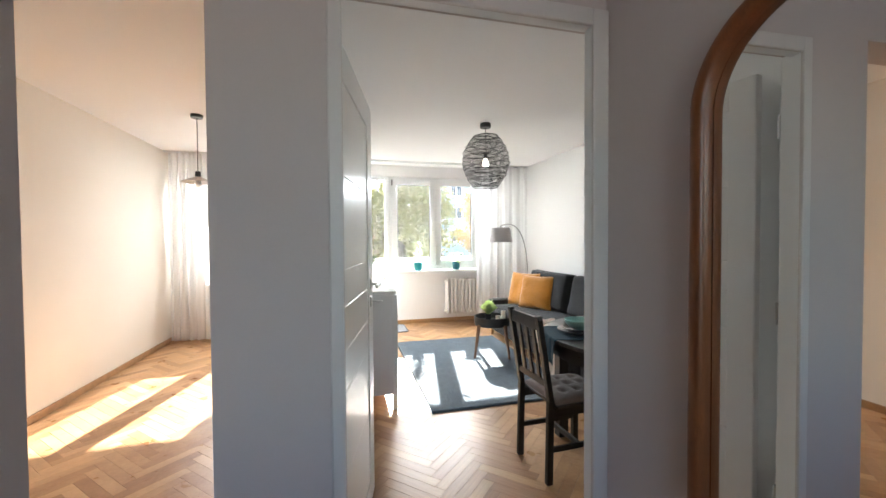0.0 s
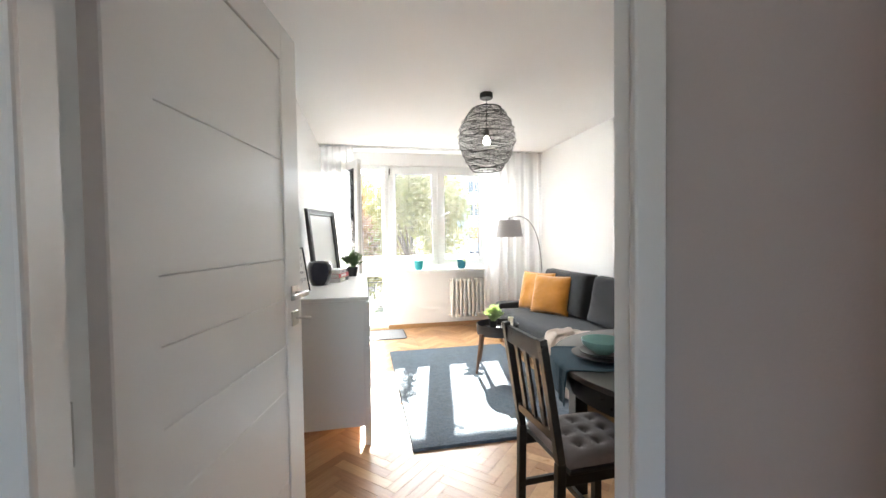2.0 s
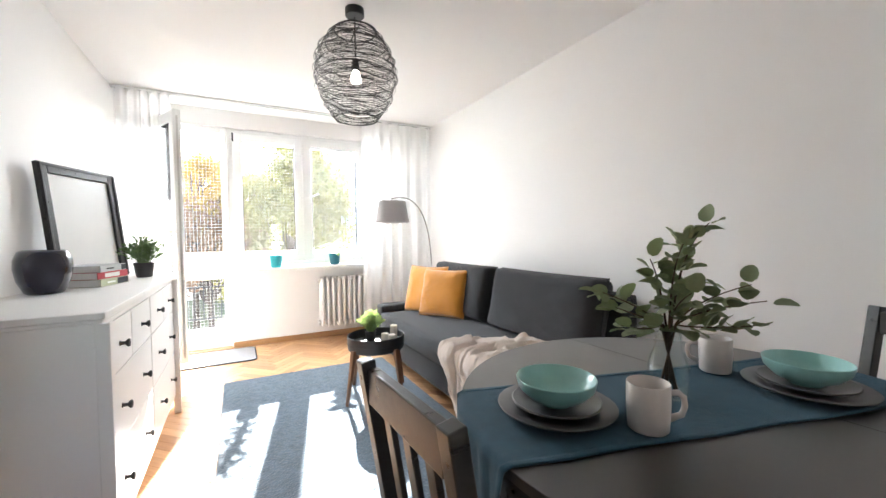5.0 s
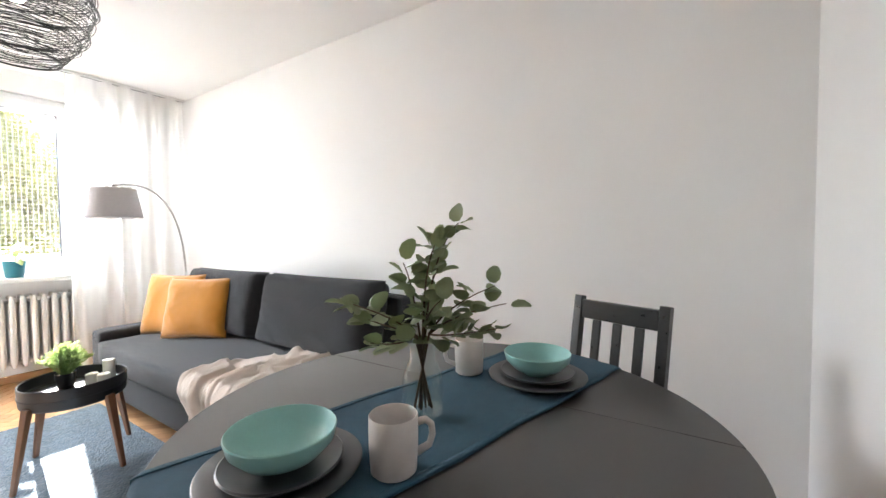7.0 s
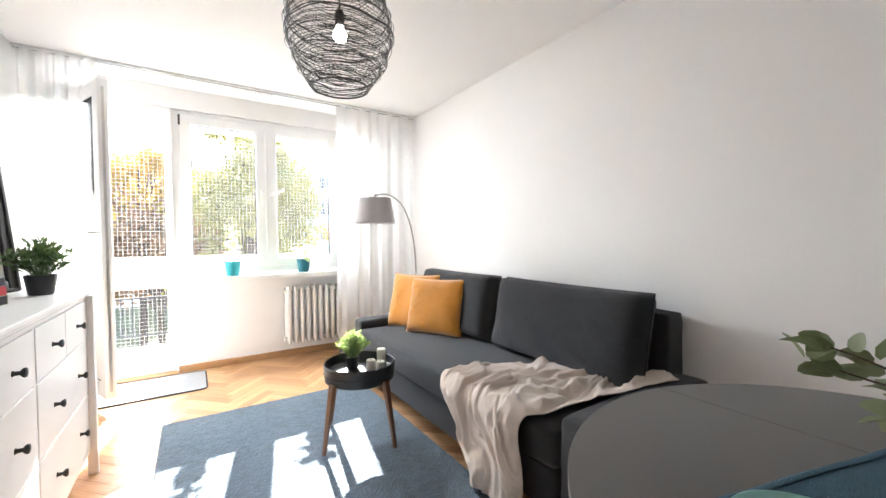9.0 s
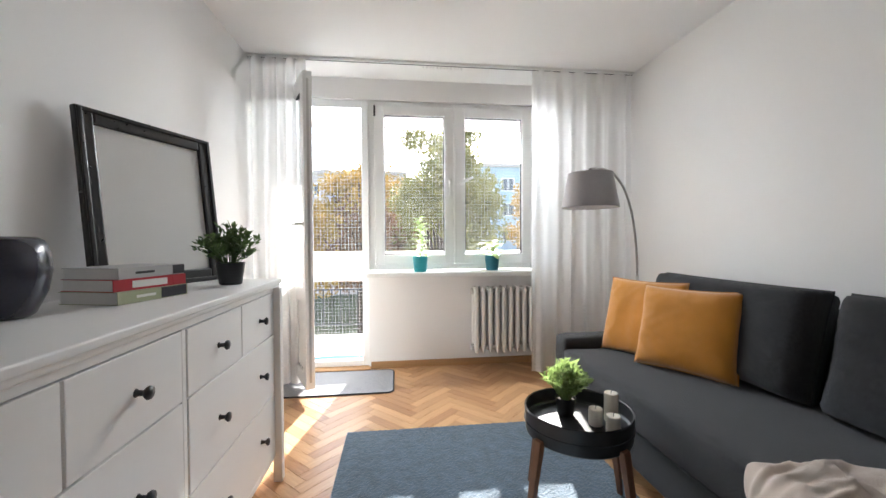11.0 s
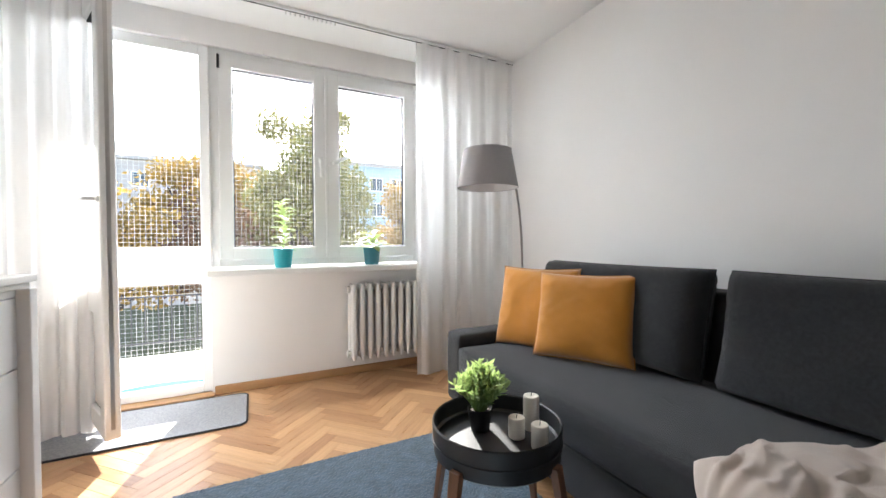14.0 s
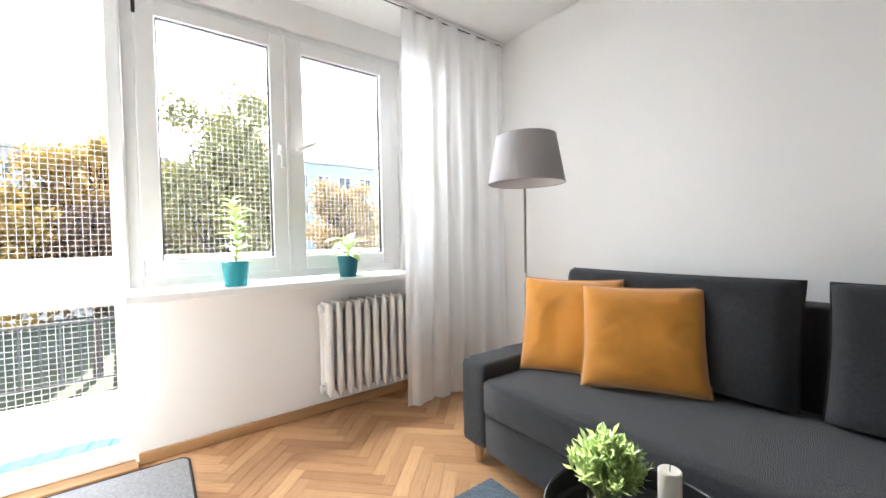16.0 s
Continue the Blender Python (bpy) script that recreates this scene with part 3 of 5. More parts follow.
# ---- sofa ----
def soft_box(x0, x1, y0, y1, z0, z1, n=10, puff=0.02, r=0.05, wrinkle=0.004, seed=0.0):
    """An upholstered block: rounded edges, slightly swollen faces."""
    bm = bmesh.new()
    bmesh.ops.create_cube(bm, size=1)
    bmesh.ops.subdivide_edges(bm, edges=bm.edges[:], cuts=n, use_grid_fill=True)
    d = Vector((x1 - x0, y1 - y0, z1 - z0))
    c = Vector((x0 + x1, y0 + y1, z0 + z1)) / 2
    for v in bm.verts:
        p = Vector((v.co.x * d.x, v.co.y * d.y, v.co.z * d.z))
        half = d / 2
        core = Vector([max(-half[i] + r, min(half[i] - r, p[i])) for i in range(3)])
        off = p - core
        if off.length > 1e-6:
            p = core + off.normalized() * min(r, max(abs(o) for o in off))
        s = v.co * 2
        for i in range(3):
            j, k = (i + 1) % 3, (i + 2) % 3
            p[i] += math.copysign(1, s[i]) * abs(s[i]) ** 6 * puff * (1 - s[j] ** 2) * (1 - s[k] ** 2) if abs(s[i]) > 0.1 else 0
        w = c + p
        p += off.normalized() * wrinkle * noise.noise(w * 9 + Vector((seed, 0, 0))) if off.length > 1e-6 else Vector()
        v.co = c + p
    return bm


sofa = thing("sofa", (0, 0, 0), "charcoal fabric sofa bed with low thin arms against the white wall", "sofa")
part("base", soft_box(2.09, 2.95, 1.77, 3.84, 0.09, 0.285, 12, 0.004, 0.02), M_SOFA, sofa, smooth=True)
part("seat", soft_box(2.075, 2.80, 1.762, 3.845, 0.27, 0.447, 14, 0.012, 0.035), M_SOFA, sofa, smooth=True)
part("back_frame", soft_box(2.86, 3.03, 1.735, 3.87, 0.12, 0.812, 10, 0.004, 0.03), M_SOFA, sofa, smooth=True)
for y0, y1 in ((1.60, 1.762), (3.845, 4.018)):
    part("arm", soft_box(2.10, 3.0, y0, y1, 0.09, 0.503, 12, 0.004, 0.028), M_SOFA, sofa, smooth=True)
part("piping", tube([(2.077, 1.80, 0.277), (2.077, 3.81, 0.277)], 0.004, 6), M_SOFA, sofa)
for x, y in ((2.14, 1.68), (2.14, 3.93), (2.93, 1.68), (2.93, 3.93)):
    part("foot", lathe([(0, 0.001), (0.02, 0.001), (0.027, 0.095), (0, 0.095)], 16, (x, y)), M_OAK, sofa, "short oak foot")


def cushion_bm(w, h, t, seed, sag=0.02, n=26, dent=0.0, p=3.2):
    """A stuffed cushion lying in the xz plane, thickness along y."""
    bm = bmesh.new()
    for side in (-1, 1):
        g = []
        for i in range(n + 1):
            row = []
            for j in range(n + 1):
                u, v = i / n * 2 - 1, j / n * 2 - 1
                k = max(0.0, (1 - abs(u) ** p) * (1 - abs(v) ** p)) ** (0.42 if p < 5 else 0.33)
                px = u * w / 2 * (1 - 0.16 / p * (1 - v * v))
                pz = v * h / 2 * (1 - 0.19 / p * (1 - u * u))
                wr = 0.009 * noise.noise((u * 2 + seed, v * 2, side * 2)) + 0.0022 * noise.noise((u * 6, v * 6 + seed, side)) - 0.011 * max(0.0, 0.16 - abs(noise.noise((u * 1.7 + seed * 3, v * 2.6, 5 + side)))) / 0.16 * max(abs(u), abs(v)) ** 2
                py = side * (t / 2 * k) + wr * k - sag * (1 - u * u) * (1 if v > 0 else 0.4) * dent
                row.append(bm.verts.new((px, py, pz)))
            g.append(row)
        for i in range(n):
            for j in range(n):
                f = (g[i][j], g[i + 1][j], g[i + 1][j + 1], g[i][j + 1])
                bm.faces.new(f if side < 0 else f[::-1])
    bmesh.ops.remove_doubles(bm, verts=bm.verts, dist=0.0008)
    return bm


def cushion(name, at, w, h, t, rx, ry, rz, material, label, seed, category="cushion", group="", p=3.2):
    c = new(name)
    c.empty_display_size = 0.05
    c.matrix_basis = pose(*at, rx, ry, rz)
    tagged(c, label, category, group)
    part("cover", cushion_bm(w, h, t, seed, n=34, p=p), material, c, smooth=True)
    ring = []
    for i in range(48):
        a = i / 48 * 4
        s, f = int(a), a % 1 * 2 - 1
        u, v = ((f, -1), (1, f), (-f, 1), (-1, -f))[s]
        ring.append((u * w / 2 * (1 - 0.16 / p * (1 - v * v)) * 1.002, 0.004 * noise.noise((i * 0.4, seed, 0)), v * h / 2 * (1 - 0.19 / p * (1 - u * u)) * 1.002))
    part("seam", tube(ring, 0.0035, 6, closed=True), material, c)
    return c


# cushion local y is its thickness; turned by -90 so that it faces the room
cushion("back_cushion", (2.735, 3.342, 0.682), 0.97, 0.478, 0.23, -12, 0, -90, M_SOFA, "charcoal fabric back cushion leaning on the sofa back", 2.0, group="sofa back cushions", p=9.0)
cushion("back_cushion", (2.735, 2.275, 0.682), 1.04, 0.478, 0.23, -12, 0, -90, M_SOFA, "charcoal fabric back cushion leaning on the sofa back", 7.0, group="sofa back cushions", p=9.0)
cushion("throw_pillow", (2.495, 3.655, 0.66), 0.468, 0.468, 0.15, -15, 0, -65.5, M_ORANGE, "mustard-orange velvet pillow in the sofa corner", 3.0, "pillow", "mustard pillows")
cushion("throw_pillow", (2.514, 3.319, 0.663), 0.478, 0.44, 0.16, -16, 0, -60.5, M_ORANGE, "mustard-orange velvet pillow leaning on another pillow", 11.0, "pillow", "mustard pillows")


def throw_place(u, v):
    """u runs from the sofa back over the front edge and down; v across."""
    run = 0.02 + 1.25 * u
    flat = 0.80
    wav = 0.11 * noise.noise((u * 2.2, 0.3, 4)) + 0.05 * noise.noise((u * 5.5, 3.3, 1))
    lo = 1.65 + 0.10 * u + (0.12 if u > 0.6 else 0.2 * u) + wav
    hi = 2.20 + 0.32 * math.sin(min(1, u * 1.5) * math.pi * 0.5) - 0.30 * max(0, (u - 0.62)) / 0.38 + 0.06 * noise.noise((u * 4, 8, 2))
    y = lo + (hi - lo) * v
    q = Vector((run * 1.6, y * 2.6, 0.7))
    warp = 0.9 * noise.noise(q * 1.3) + 0.35 * noise.noise(q * 3.1)
    lines = Vector((run * (2.2 if run < 0.6 else 1.1) + warp * 0.5, y * 7.5 + run * 2.5 + warp * 1.6, 0.4))
    ridge = 1.0 * abs(noise.noise(lines)) + 0.6 * abs(noise.noise(lines * 2.1 + Vector((3, 1, 0)))) + 0.3 * abs(noise.noise(q * 6))
    fold = 0.008 + 0.085 * max(0.0, 0.85 - ridge) ** 1.5
    edge = min(1.0, 8 * min(v, 1 - v) + 0.25)
    fold *= edge
    if run < flat:
        z = 0.452 + fold
        if y < 1.76:
            z = max(z, 0.510 + fold * 0.5)
        elif y < 1.86:
            z = max(z, 0.510 + (0.452 - 0.510) * (y - 1.76) / 0.10 + fold * 0.7)
        return (2.86 - run, y, z)
    d = run - flat
    r = 0.045
    bend = min(d / (r * 1.57), 1)
    x = 2.06 - r * math.sin(bend * 1.57) * 0.6 - fold * 0.9 * bend
    z = 0.452 + fold * (1 - bend) - r * (1 - math.cos(bend * 1.57)) - max(0, d - r * 1.57)
    return (x, y + 0.05 * d * noise.noise((d * 4, y * 3, 5)), max(0.03 + 0.3 * fold, z))


throw = thing("throw_blanket", (0, 0, 0), "crumpled beige throw draped over the sofa seat and front", "blanket")
part("cloth", sheet(190, 150, throw_place, 0.004), M_THROW, throw, smooth=True)

# ---- round coffee table with its things ----
CT = (1.748, 2.958)
ct = thing("coffee_table", (*CT, 0.0), "small round black tray table on splayed walnut legs on the rug", "coffee table")
part("tray", lathe([(0, 0.362), (0.195, 0.362), (0.203, 0.37), (0.206, 0.40), (0.208, 0.462), (0.205, 0.466), (0.201, 0.462), (0.200, 0.412), (0.192, 0.405), (0, 0.405)], 72), M_BLACK, ct, "black lacquered tray top", smooth=False)
rounded(ct.children[0])
part("groove", tube([(0.2075 * math.cos(a), 0.2075 * math.sin(a), 0.412) for a in np.linspace(0, 2 * math.pi, 61)[:-1]], 0.002, 6, closed=True), M_EDGE, ct)
for k in range(4):
    a = radians(23.2 + 90 * k)
    ca, sa = math.cos(a), math.sin(a)
    bm = bmesh.new()
    vs = []
    for z, r, hw in ((0.018, 0.272, 0.011), (0.385, 0.205, 0.019)):
        for s, o in ((-1, -1), (1, -1), (1, 1), (-1, 1)):
            rr = r + o * hw * 0.7
            vs.append(bm.verts.new((ca * rr - sa * s * hw, sa * rr + ca * s * hw, z)))
    for f in ((0, 1, 2, 3), (7, 6, 5, 4), (0, 4, 5, 1), (1, 5, 6, 2), (2, 6, 7, 3), (3, 7, 4, 0)):
        bm.faces.new([vs[i] for i in f])
    bmesh.ops.recalc_face_normals(bm, faces=bm.faces)
    bmesh.ops.bevel(bm, geom=bm.edges[:], offset=0.003, segments=2, profile=0.5, affect="EDGES")
    part("leg", bm, M_WALNUT, ct, "tapered walnut leg")


def leaf_fan(name, n, material, spread, height, size, base, parent, seed, up=0.5, slim=0.4):
    """A bush of small pointed leaves on fine stems."""
    rnd = random.Random(seed)
    bm = bmesh.new()
    stems = bmesh.new()
    for s in range(max(6, n // 12)):
        a, t = rnd.uniform(0, 2 * math.pi), rnd.random() ** 0.7
        tip = Vector((spread * t * math.cos(a), spread * t * math.sin(a), base + height * (1.0 - 0.55 * t * t) * rnd.uniform(0.75, 1.05)))
        root = Vector((0.012 * math.cos(a), 0.012 * math.sin(a), base - 0.01))
        mid = root.lerp(tip, 0.5) + Vector((0, 0, 0.12 * height))
        pts = [root.lerp(mid, q).lerp(mid.lerp(tip, q), q) for q in (0, 0.33, 0.66, 1)]
        tube(pts, [0.0018, 0.0015, 0.0012, 0.0008], 4, stems)
        for k in range(12):
            q = rnd.uniform(0.3, 1.02)
            p = root.lerp(mid, q).lerp(mid.lerp(tip, q), q)
            way = ((tip - root).normalized() * up + Vector((rnd.uniform(-1, 1), rnd.uniform(-1, 1), rnd.uniform(-0.35, 0.8)))).normalized()
            side = way.cross(Vector((rnd.uniform(-1, 1), rnd.uniform(-1, 1), rnd.uniform(-1, 1)))).normalized()
            nrm = way.cross(side)
            L = size * rnd.uniform(0.65, 1.2)
            w = L * slim * 0.5
            v = [bm.verts.new(x) for x in (p, p + way * L * 0.45 + side * w + nrm * w * 0.3, p + way * L, p + way * L * 0.45 - side * w + nrm * w * 0.3, p + way * L * 0.5 - nrm * w * 0.15)]
            bm.faces.new((v[0], v[1], v[4]))
            bm.faces.new((v[1], v[2], v[4]))
            bm.faces.new((v[2], v[3], v[4]))
            bm.faces.new((v[3], v[0], v[4]))
    part("stem", stems, material, parent)
    return part(name, bm, material, parent)


def potted(at, label, r, h, pot_mat, leaf_mat, n, spread, tall, size, seed, name="potted_plant", slim=0.4):
    p = thing(name, at, label, "plant")
    rounded(part("pot", lathe([(0, 0.001), (r * 0.74, 0.001), (r * 0.78, 0.006), (r, h - 0.004), (r * 0.985, h), (r * 0.94, h - 0.003), (r * 0.9, h * 0.86), (0, h * 0.86)], 36), pot_mat, p))
    part("soil", lathe([(0, h * 0.88), (r * 0.9, h * 0.865)], 20), M_SOIL, p)
    leaf_fan("leaves", n, leaf_mat, spread, tall, size, h * 0.88, p, seed, slim=slim)
    return p


potted((1.728, 3.025, 0.4055), "bright green bushy plant in a black pot on the tray table", 0.042, 0.075, M_BLACK, M_GREEN, 1700, 0.10, 0.155, 0.028, 4, slim=0.34)
for x, y, h in ((1.884, 2.948, 0.114), (1.806, 2.925, 0.066), (1.83, 2.84, 0.073)):
    cd = thing("candle", (x, y, 0.4055), "ivory pillar candle with a burnt wick on the black tray", "candle", group="pillar candles")
    rounded(part("wax", lathe([(0, 0.0005), (0.025, 0.0005), (0.0265, 0.003), (0.0265, h - 0.003), (0.024, h), (0.012, h - 0.003), (0, h - 0.004)], 28), M_WAX, cd))
    part("wick", tube([(0, 0, h - 0.004), (0.001, 0, h + 0.006), (0.003, 0, h + 0.011)], 0.0012, 5), M_INK, cd)

# ---- chest of drawers ----
dr = thing("chest_of_drawers", (0, -0.075, 0), "long white-stained chest of eight drawers with black knobs", "dresser")
part("top", box(0.004, 0.486, 1.872, 3.508, 0.934, 0.955, 0.004, 2), M_DRESSER, dr)
part("moulding", box(0.01, 0.475, 1.884, 3.496, 0.918, 0.9335, 0.006, 3), M_DRESSER, dr)
part("side_panel", box(0.012, 0.462, 1.895, 1.915, 0.125, 0.917, 0.002), M_DRESSER, dr)
part("side_panel", box(0.012, 0.462, 3.465, 3.485, 0.125, 0.917, 0.002), M_DRESSER, dr)
part("back_panel", box(0.012, 0.020, 1.916, 3.464, 0.125, 0.917), M_DRESSER, dr)
part("bottom_panel", box(0.021, 0.440, 1.916, 3.464, 0.125, 0.15), M_DRESSER, dr)
for y in (1.8925, 3.4475):
    for x in (0.012, 0.452):
        bm = box(x, x + 0.04, y, y + 0.04, 0.001, 0.126 if x < 0.1 else 0.917, 0.003, 2)
        part("leg", bm, M_DRESSER, dr)
front = [(0.444, 0.464, 1.933, 3.447, 0.897, 0.917), (0.444, 0.464, 1.933, 3.447, 0.125, 0.150)]
part("front_rail", boxes(*front, bevel=0.002), M_DRESSER, dr)
part("front_post", box(0.444, 0.4635, 2.68, 2.70, 0.1505, 0.8965, 0.002), M_DRESSER, dr)
y_edges = (1.936, 2.306, 2.6775)
for half in (0, 1):
    off = 0.7665 * half
    cells = [(y_edges[0], y_edges[1], 0.705, 0.894), (y_edges[1] + 0.003, y_edges[2], 0.705, 0.894), (y_edges[0], y_edges[2], 0.432, 0.700), (y_edges[0], y_edges[2], 0.154, 0.427)]
    for y0, y1, z0, z1 in cells:
        d = part("drawer", box(0.440, 0.4655, y0 + off + 0.002, y1 + off - 0.002, z0, z1, 0.002, 2), M_DRESSER, dr)
        ys = ((y0 + y1) / 2,) if y1 - y0 < 0.5 else (2.121, 2.492)
        for y in ys:
            k = part("knob", lathe([(0.0, 0.0), (0.010, 0.0), (0.007, 0.004), (0.006, 0.016), (0.012, 0.021), (0.0155, 0.026), (0.014, 0.031), (0, 0.033)], 20), M_BLACK, d, "round black knob", smooth=True)
            k.matrix_basis = pose(0.4655, y + off, (z0 + z1) / 2, 0, 90, 0)
part("carcass", box(0.022, 0.4385, 1.917, 3.463, 0.151, 0.916), M_DRESSER, dr)

TOP = 0.9555
mir = new("black_frame")
mir.matrix_basis = pose(0.125, 3.155, TOP + 0.003, 0, -6.5, -22)
tagged(mir, "wide black frame around a plain pale grey panel on the dresser", "picture frame")
W2, HT, B = 0.264, 0.642, 0.056
for nm, r in (("frame_side", (-0.012, 0.014, -W2, -W2 + B, 0, HT)), ("frame_side", (-0.012, 0.014, W2 - B, W2, 0, HT)), ("frame_rail", (-0.012, 0.0138, -W2 + B, W2 - B, 0, B)), ("frame_rail", (-0.012, 0.0138, -W2 + B, W2 - B, HT - B, HT))):
    part(nm, box(*r, 0.006, 2), M_BLACKWOOD, mir)
    x0, x1, y0, y1, z0, z1 = r
    q = (0.0135, 0.021, y0 + (0.004 if y0 < 0 else 0.036), y1 - (0.036 if y0 < 0 else 0.004), z0 + 0.004, z1 - 0.004) if nm == "frame_side" else (0.0133, 0.0208, y0 - 0.036, y1 + 0.036, z0 + (0.004 if z0 < 0.1 else 0.036), z1 - (0.036 if z0 < 0.1 else 0.004))
    part("frame_bead", box(*q, 0.0035, 2), M_BLACKWOOD, mir)
part("panel", box(-0.004, 0.0, -W2 + B - 0.004, W2 - B + 0.004, B - 0.004, HT - B + 0.004), M_PANEL, mir)
part("backing", box(-0.011, -0.0045, -W2 + 0.01, W2 - 0.01, 0.01, HT - 0.01), M_EDGE, mir)
part("rear_strut", tube([(-0.012, 0, 0.40), (-0.07, 0, 0.012)], 0.006, 6), M_BLACK, mir)

vs = thing("vase", (0.12, 2.505, TOP), "dark navy glazed barrel-shaped vase on the dresser", "vase")
rounded(part("vase_body", lathe([(0, 0.001), (0.055, 0.001), (0.064, 0.008), (0.086, 0.06), (0.094, 0.11), (0.092, 0.15), (0.08, 0.182), (0.068, 0.19), (0.06, 0.187), (0.062, 0.17), (0, 0.15)], 48), M_NAVY, vs), 60)
potted((0.35, 3.195, TOP), "small leafy plant in a black pot on the dresser", 0.055, 0.09, M_BLACK, M_DARKGREEN, 620, 0.135, 0.165, 0.034, 8)
for k, (m, w, d, h, z, rz, lab) in enumerate(((M_OLIVE, 0.19, 0.245, 0.036, 0.0, -6, "olive green paperback at the bottom of the stack"), (M_RED, 0.18, 0.240, 0.034, 0.0365, -9, "red paperback in the middle of the stack"), (M_GREYBOOK, 0.18, 0.235, 0.032, 0.071, -5, "grey paperback on top of the stack"))):
    b = thing("book", (0.205, 2.81, TOP + z), lab, "book", rz - 8, group="stack of books")
    part("cover", boxes((-w / 2, w / 2, -d / 2, d / 2, 0.0, 0.0015), (-w / 2, w / 2, -d / 2, d / 2, h - 0.0015, h), (w / 2 - 0.002, w / 2, -d / 2, d / 2, 0.0015, h - 0.0015)), m, b)
    part("page_block", box(-w / 2 + 0.003, w / 2 - 0.0025, -d / 2 + 0.003, d / 2 - 0.003, 0.0017, h - 0.0017), M_PAPER, b)
    part("spine_title", boxes((w / 2 + 0.0002, w / 2 + 0.0006, -0.065, 0.05 if k == 1 else 0.0, h * (0.2 if k == 1 else 0.38), h * (0.8 if k == 1 else 0.6))), M_PAPER if k < 2 else M_INK, b, "bar of unreadable lettering")
    part("spine_label", boxes((w / 2 + 0.0002, w / 2 + 0.0006, 0.02 if k == 0 else 0.07, 0.118, h * 0.06, h * 0.94)), M_EDGE if k != 1 else M_RED, b)

pic = new("picture_frame")
pic.matrix_basis = pose(0.062, 2.075, TOP + 0.002, 0, -9, -15)
tagged(pic, "thin black frame with handwritten grey print leaning on the dresser", "picture")
for r in ((-0.008, 0.008, -0.10, -0.09, 0, 0.31), (-0.008, 0.008, 0.09, 0.10, 0, 0.31), (-0.008, 0.008, -0.09, 0.09, 0, 0.01), (-0.008, 0.008, -0.09, 0.09, 0.30, 0.31)):
    part("frame_bar", box(*r, 0.0015), M_BLACK, pic)
part("print", box(-0.004, 0.0, -0.09, 0.09, 0.01, 0.30), M_PAPER, pic)
rnd = random.Random(5)


def lettering(text, size, y, z, parent):
    """Flat letters of the built-in font, facing +x."""
    cu = bpy.data.curves.new("lettering", "FONT")
    cu.body, cu.size, cu.align_x, cu.shear, cu.extrude = text, size, "CENTER", 0.25, 0.0003
    tmp = bpy.data.objects.new("lettering", cu)
    scene.collection.objects.link(tmp)
    me = bpy.data.meshes.new_from_object(tmp.evaluated_get(bpy.context.evaluated_depsgraph_get()))
    bpy.data.objects.remove(tmp)
    me.materials.clear()
    me.materials.append(M_GREYBOOK)
    ob = new("lettering", me)
    ob.parent = parent
    ob.matrix_basis = Matrix(((0, 0, 1, 0.0008), (1, 0, 0, y), (0, 1, 0, z), (0, 0, 0, 1)))
    return tagged(ob, "grey brush lettering")


lettering("Make", 0.05, 0.0, 0.225, pic)
lettering("your", 0.05, 0.0, 0.178, pic)
bm = bmesh.new()
tube([(0.0012, -0.05 + 0.1 * i / 18, 0.140 + 0.010 * math.sin(i * 2.1) + rnd.uniform(-0.002, 0.002)) for i in range(19)], 0.0014, 4, bm)
part("handwriting", bm, M_GREYBOOK, pic, "grey unreadable handwriting")
lettering("Happen", 0.046, 0.0, 0.078, pic)

# ---- pendant lamp ----
PL = (1.522, 2.55)
pend = thing("pendant_lamp", (*PL, 0.0), "black woven wire cage pendant lamp below the ceiling", "pendant lamp")
rounded(part("canopy", lathe([(0, H - 0.0005), (0.055, H - 0.0005), (0.056, H - 0.006), (0.056, H - 0.042), (0.052, H - 0.046), (0, H - 0.046)], 32), M_BLACK, pend))
part("cord", tube([(0, 0, H - 0.046), (0, 0, 2.27)], 0.004), M_BLACK, pend)
part("socket", lathe([(0, 2.262), (0.014, 2.26), (0.021, 2.245), (0.022, 2.19), (0, 2.188)], 20), M_BLACK, pend, smooth=True)
part("bulb", lathe([(0, 2.19), (0.015, 2.188), (0.019, 2.172), (0.03, 2.15), (0.031, 2.137), (0.024, 2.12), (0, 2.110)], 24), M_BULB, pend, "glowing warm bulb", smooth=True)
cage_z0, cage_z1 = 1.898, 2.42
def cage_r(f):
    return 0.075 + 0.160 * math.sin(math.pi * min(1, 0.08 + 0.86 * f)) ** 0.8 * (1.0 + 0.12 * (f - 0.5)) + 0.002
rnd = random.Random(3)
n_ring = 74
for k in range(n_ring):
    f = k / (n_ring - 1)
    jig = rnd.uniform(0.96, 1.04) + 0.03 * math.sin(k * 0.8)
    pts = []
    for i in range(40):
        a = 2 * math.pi * i / 40
        r = cage_r(f) * (1 + 0.05 * noise.noise((math.cos(a) * 1.5, math.sin(a) * 1.5, k * 0.25))) * jig
        z = cage_z0 + (cage_z1 - cage_z0) * f + 0.016 * noise.noise((math.cos(a) * 2 + 7, math.sin(a) * 2, k * 0.3))
        pts.append((r * math.cos(a), r * math.sin(a), z))
    part("wire_ring", tube(pts, 0.0017, 4, None, True), M_BLACK, pend)
